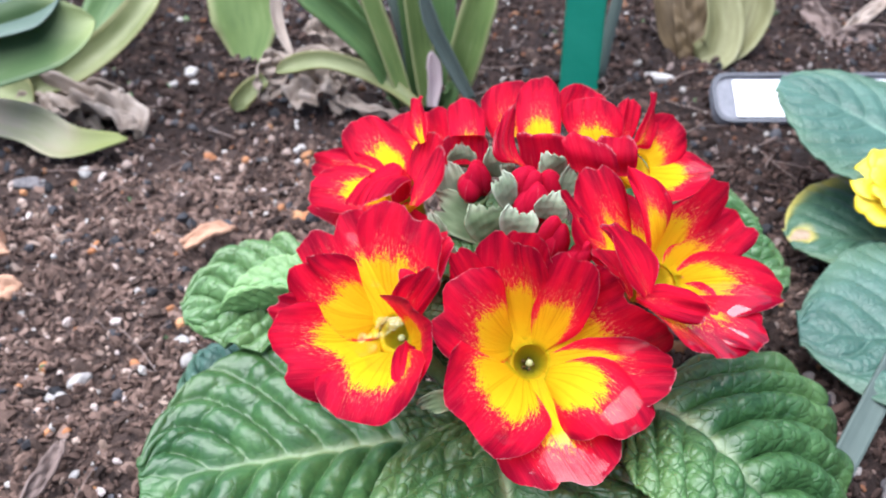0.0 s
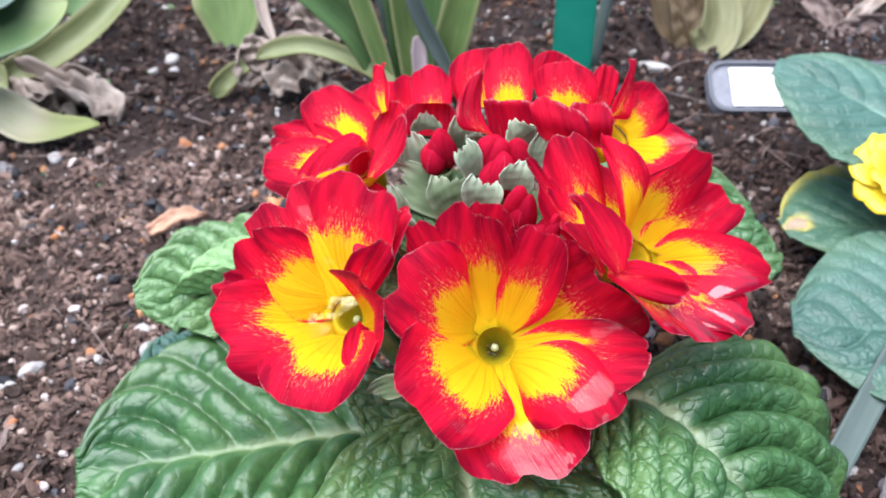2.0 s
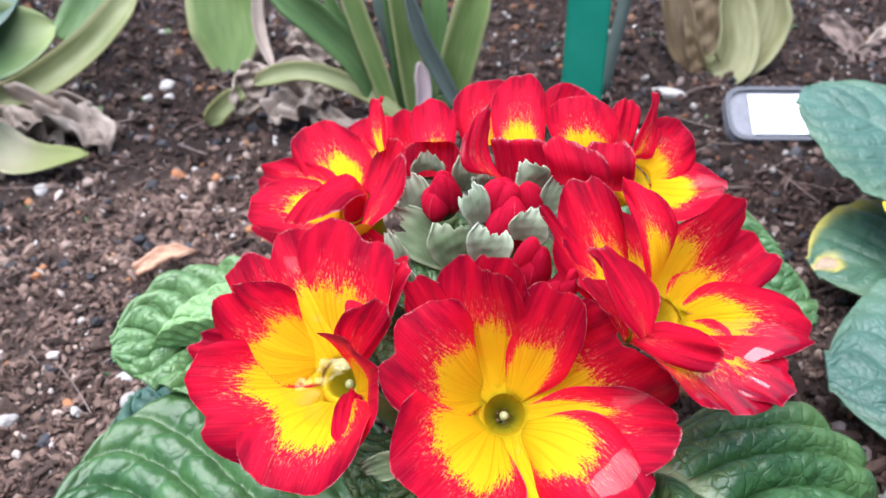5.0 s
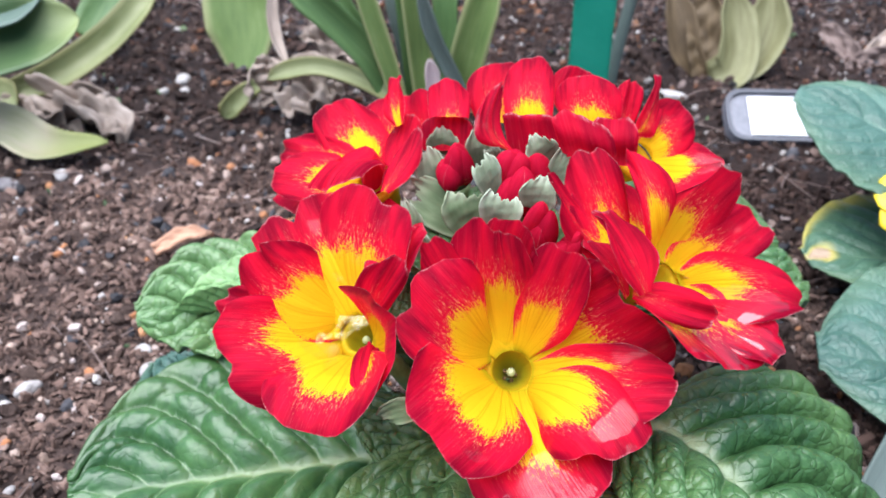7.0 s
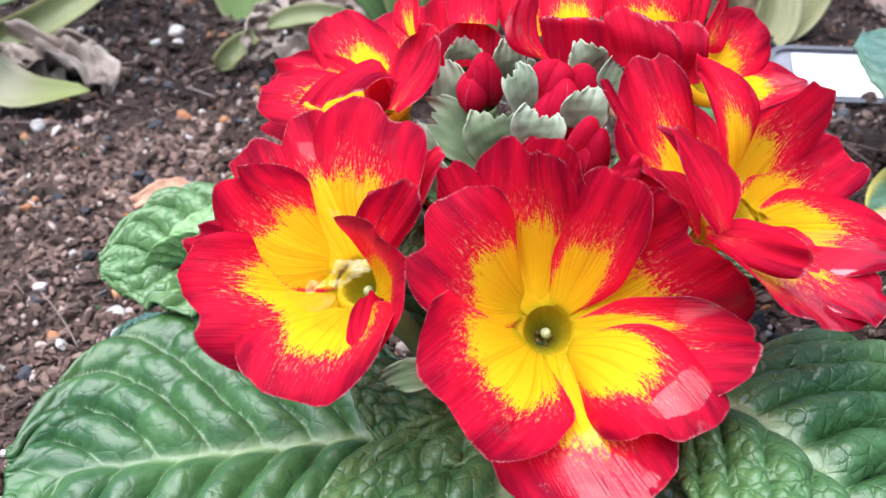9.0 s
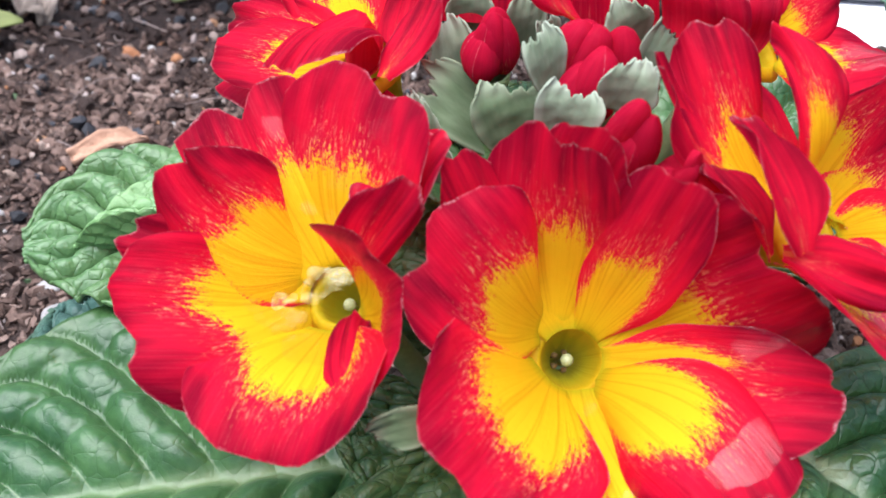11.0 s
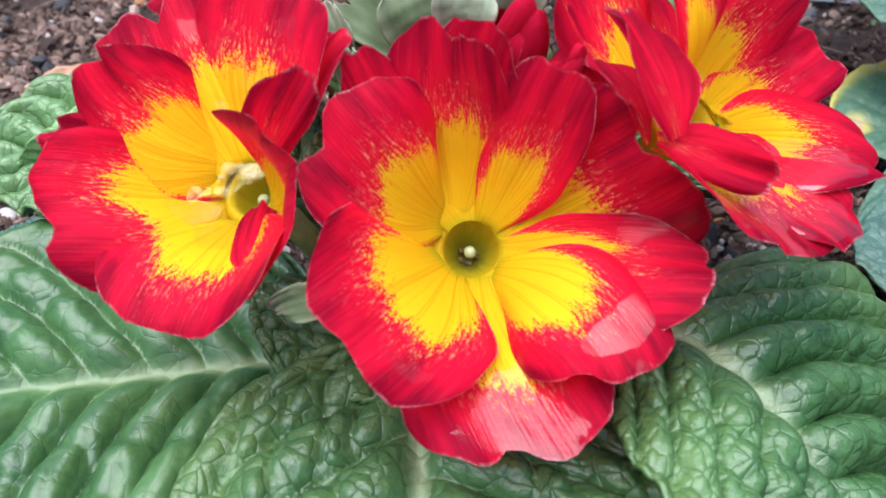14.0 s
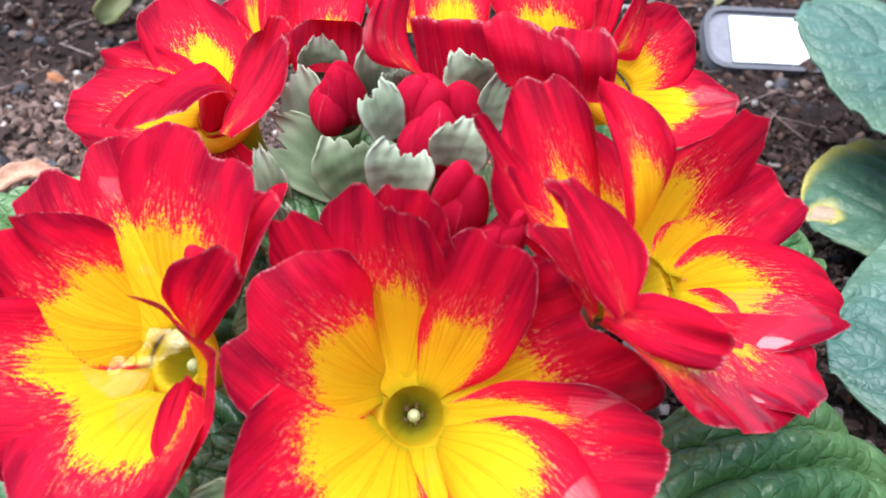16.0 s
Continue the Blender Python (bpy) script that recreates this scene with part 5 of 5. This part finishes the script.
mesh_object("rim", ring, [(r * n + q, r * n + (q + 1) % n, (r + 1) % 4 * n + (q + 1) % n, (r + 1) % 4 * n + q) for r in range(4) for q in range(n)], RIM, tag, "dark raised rim", smooth=False)
card = bm_object("card", box_bm((0.088, 0.0158, 0.0006), 0.0002), LABEL, tag, "white card")
card.location = (0.0002, -0.0003, 0.0006)
spike = bm_object("spike", box_bm((0.006, 0.024, 0.002), 0.0005), CASE, tag)
spike.location = (0.03, -0.005, -0.008)
spike.rotation_euler = (radians(60), 0, 0)

grey_leaf = ribbon("grey_strap_leaf", curve_points((0.082, 0.122, 0.006), (0.142, 0.196, 0.020), (0, 0, 0.002)), 0.0062, STRAP_BLUE, cup=0.15, taper=0.95, blunt=0.05)
tagged(grey_leaf, "grey green strap leaf lying across the soil", "leaf")
grey_end = ribbon("grey_strap_leaf", curve_points((-0.110, 0.128, 0.004), (-0.058, 0.078, 0.004), (0, 0, 0.001)), 0.0056, STRAP_BLUE, cup=0.15, taper=0.95, blunt=0.05)
tagged(grey_end, "grey green strap leaf lying on the soil", "leaf")
dry_leaf = ribbon("dead_leaf", curve_points((-0.0500, 0.114, 0.009), (-0.0550, 0.086, 0.003), (-0.002, 0, 0.002), 16), 0.0050, DRY, cup=0.6, wave=0.09, twist=(0, 25))
tagged(dry_leaf, "pale dry leaf under the primrose", "dead leaf")
dry_bit = ribbon("dead_leaf", curve_points((-0.0845, 0.134, 0.004), (-0.0880, 0.116, 0.003), (0.002, 0, 0.002), 16), 0.0036, WITHERED, cup=0.6, wave=0.08, twist=(0, 40))
tagged(dry_bit, "small grey brown dry leaf on the soil", "dead leaf")


# ---- stones and grit ----
def ico(level):
    bm = bmesh.new()
    bmesh.ops.create_icosphere(bm, subdivisions=level, radius=1.0)
    v = np.array([p.co[:] for p in bm.verts])
    f = np.array([[p.index for p in q.verts] for q in bm.faces])
    bm.free()
    return v, f


def turned(rng, count):
    """Random turns, as matrices."""
    q = rng.normal(size=(count, 4))
    q /= np.linalg.norm(q, axis=1)[:, None]
    w, x, y, z = q.T
    return np.stack([1 - 2 * (y * y + z * z), 2 * (x * y - z * w), 2 * (x * z + y * w), 2 * (x * y + z * w), 1 - 2 * (x * x + z * z), 2 * (y * z - x * w), 2 * (x * z - y * w), 2 * (y * z + x * w), 1 - 2 * (x * x + y * y)], -1).reshape(-1, 3, 3)


def grit(name, count, sizes, material, label, seed, level=1, rough=0.18, shape=(1.0, 0.8, 0.6), sink=0.15, smooth=False, region=(-0.31, 0.33, -0.02, 0.60)):
    rng = np.random.RandomState(seed)
    bv, bf = ico(level)
    # scattered in an oval that thins out towards its rim
    a, d = rng.uniform(0, 2 * np.pi, count), np.sqrt(rng.uniform(0, 1, count)) * (1 + 0.25 * rng.normal(size=count) ** 2 * (rng.uniform(0, 1, count) < 0.12))
    x = (region[0] + region[1]) / 2 + (region[1] - region[0]) / 2 * d * np.cos(a)
    y = (region[2] + region[3]) / 2 + (region[3] - region[2]) / 2 * d * np.sin(a)
    r = sizes[0] * (sizes[1] / sizes[0]) ** (rng.uniform(0, 1, count) ** 1.6)
    sc = r[:, None] * np.array(shape)[None] * rng.uniform(0.75, 1.25, (count, 3))
    v = bv[None] * (1 + rng.uniform(-rough, rough, (count, len(bv), 1))) * sc[:, None]
    flat = turned(rng, count)
    v = np.einsum("nij,nkj->nki", flat, v)
    z = ground_height(x, y) + r * (0.55 - sink)
    v = v + np.stack([x, y, z], -1)[:, None]
    faces = (bf[None] + (np.arange(count) * len(bv))[:, None, None]).reshape(-1, 3)
    ob = mesh_object(name, v.reshape(-1, 3), faces, material, smooth=smooth)
    return tagged(ob, label, "grit", kind="stuff")


grit("soil_crumbs", 40000, (0.0004, 0.0021), CRUMB, "dark brown crumbs of soil", 21, 1, 0.4, shape=(1.35, 0.8, 0.5))
grit("soil_crumbs", 46000, (0.0003, 0.0014), CRUMB, "dark brown fine crumbs of soil", 26, 1, 0.4, shape=(1.4, 0.75, 0.5), region=(-0.17, 0.18, 0.03, 0.29), sink=-0.15)
grit("soil_lumps", 2400, (0.0011, 0.0032), LUMP, "dark brown lumps of soil", 27, 2, 0.28, shape=(1.2, 0.9, 0.6))
grit("gravel", 9500, (0.0004, 0.0020), GRAVEL, "brown and grey fine gravel", 22, 2, 0.2)
grit("ochre_grit", 1500, (0.0006, 0.0026), OCHRE, "orange brown clay grit", 23, 2, 0.16)
grit("white_grit", 2300, (0.0004, 0.0017), PERLITE, "white pumice grit", 24, 2, 0.16)
grit("moss_bits", 260, (0.0006, 0.0018), MOSS, "small green bits of moss", 28, 2, 0.3, shape=(1.3, 0.8, 0.4))
grit("dark_grit", 2600, (0.0008, 0.0030), CHAR, "black charcoal grit", 25, 1, 0.25)


def stone(place, size, material, name, label, category, seed, turn=0.0, group=""):
    rng = np.random.RandomState(seed)
    bv, bf = ico(4)
    d = rng.normal(size=(5, 3))
    bump = 1 + 0.16 * np.sin(bv @ d.T * 2.0 + rng.uniform(0, 6, 5)).sum(1) / 2 + rng.uniform(-0.03, 0.03, len(bv)) + (0.035 if material is STONE else 0.10) * np.sin(bv @ rng.normal(size=(3, 6)) * 5.0).sum(1) / 3
    v = bv * bump[:, None] * np.array(size)
    a = radians(turn)
    v = v @ np.array([[math.cos(a), math.sin(a), 0], [-math.sin(a), math.cos(a), 0], [0, 0, 1]])
    ob = mesh_object(name, v, bf, material)
    ob.location = (place[0], place[1], float(ground_height(place[0], place[1])) + size[2] * 0.6)
    return tagged(ob, label, category, group)


for i, (x, y, sx, sy, sz, tn) in enumerate((
    (-0.0910, 0.160, 0.0026, 0.0018, 0.0015, 40), (-0.0952, 0.1545, 0.0028, 0.0014, 0.0013, 5), (-0.0655, 0.167, 0.0018, 0.0026, 0.0018, 0),
    (-0.0690, 0.174, 0.0022, 0.0020, 0.0016, 20), (-0.0785, 0.1165, 0.0028, 0.0021, 0.0019, 20), (-0.0732, 0.1182, 0.0018, 0.0020, 0.0015, 0),
    (-0.0712, 0.1110, 0.0010, 0.0012, 0.0009, 0), (-0.0660, 0.145, 0.0014, 0.0016, 0.0012, 30), (0.0985, 0.1550, 0.0022, 0.0013, 0.0012, 0),
    (0.0880, 0.336, 0.0070, 0.0030, 0.0022, -12), (-0.106, 0.343, 0.0026, 0.0027, 0.0020, 0), (-0.112, 0.336, 0.0022, 0.0021, 0.0017, 0),
    (-0.103, 0.334, 0.0020, 0.0021, 0.0016, 0), (-0.124, 0.262, 0.0026, 0.0026, 0.0021, 0), (-0.052, 0.283, 0.0020, 0.0020, 0.0016, 0),
)):
    stone((x, y), (sx, sy, sz), STONE, "white_stone", "small rounded white stone on the soil", "stone", 100 + i, tn, "white stones")
stone((0.0965, 0.119), (0.0050, 0.0046, 0.0030), SLATE, "grey_stone", "rough grey stone on the soil", "stone", 140)
stone((0.0880, 0.1010), (0.0022, 0.0018, 0.0014), OCHRE, "ochre_stone", "small yellowish stone on the soil", "stone", 141)
stone((-0.139, 0.254), (0.0062, 0.0034, 0.0016), SLATE, "slate_flake", "flat grey slate flake on the soil", "stone", 142, -10)


def chip(points, width, turn):
    ob = ribbon("bark_chip", smooth_path(points, 14), width, BARK, cup=0.5, taper=0.6, blunt=0.2, wave=0.05, twist=(0, turn), thick=0.0012, n=16, m=10, ragged=0.12)
    return tagged(ob, "curled orange brown bark chip on the soil", "bark", "bark chips")


chip(((-0.0765, 0.2105, 0.0035), (-0.0690, 0.2150, 0.0060), (-0.0620, 0.2200, 0.0040)), 0.0052, 40)
chip(((-0.1340, 0.1990, 0.0030), (-0.1310, 0.2060, 0.0065), (-0.1290, 0.2120, 0.0040)), 0.0105, -35)
chip(((-0.1240, 0.1875, 0.0030), (-0.1200, 0.1885, 0.0050), (-0.1160, 0.1880, 0.0030)), 0.0070, 20)

# fine dry roots
rng = np.random.RandomState(31)
verts, faces = [], []
for i in range(420):
    x, y, a, ln = rng.uniform(-0.25, 0.25), rng.uniform(0.09, 0.5), rng.uniform(0, 6.28), rng.uniform(0.004, 0.024)
    p = np.array([x, y, float(ground_height(x, y)) + 0.0022])
    q = p + np.array([math.cos(a) * ln, math.sin(a) * ln, rng.uniform(-0.001, 0.002)])
    v, f = tube_mesh(curve_points(p, q, rng.uniform(-0.003, 0.003, 3) * [1, 1, 0.3], 8), [rng.uniform(0.0001, 0.00026)] * 8, 4)
    faces += [tuple(k + 32 * i for k in g) for g in f]
    verts.append(v)
roots = mesh_object("dry_roots", np.concatenate(verts), faces, WITHERED)
tagged(roots, "fine dry roots on the soil", "roots", kind="stuff")
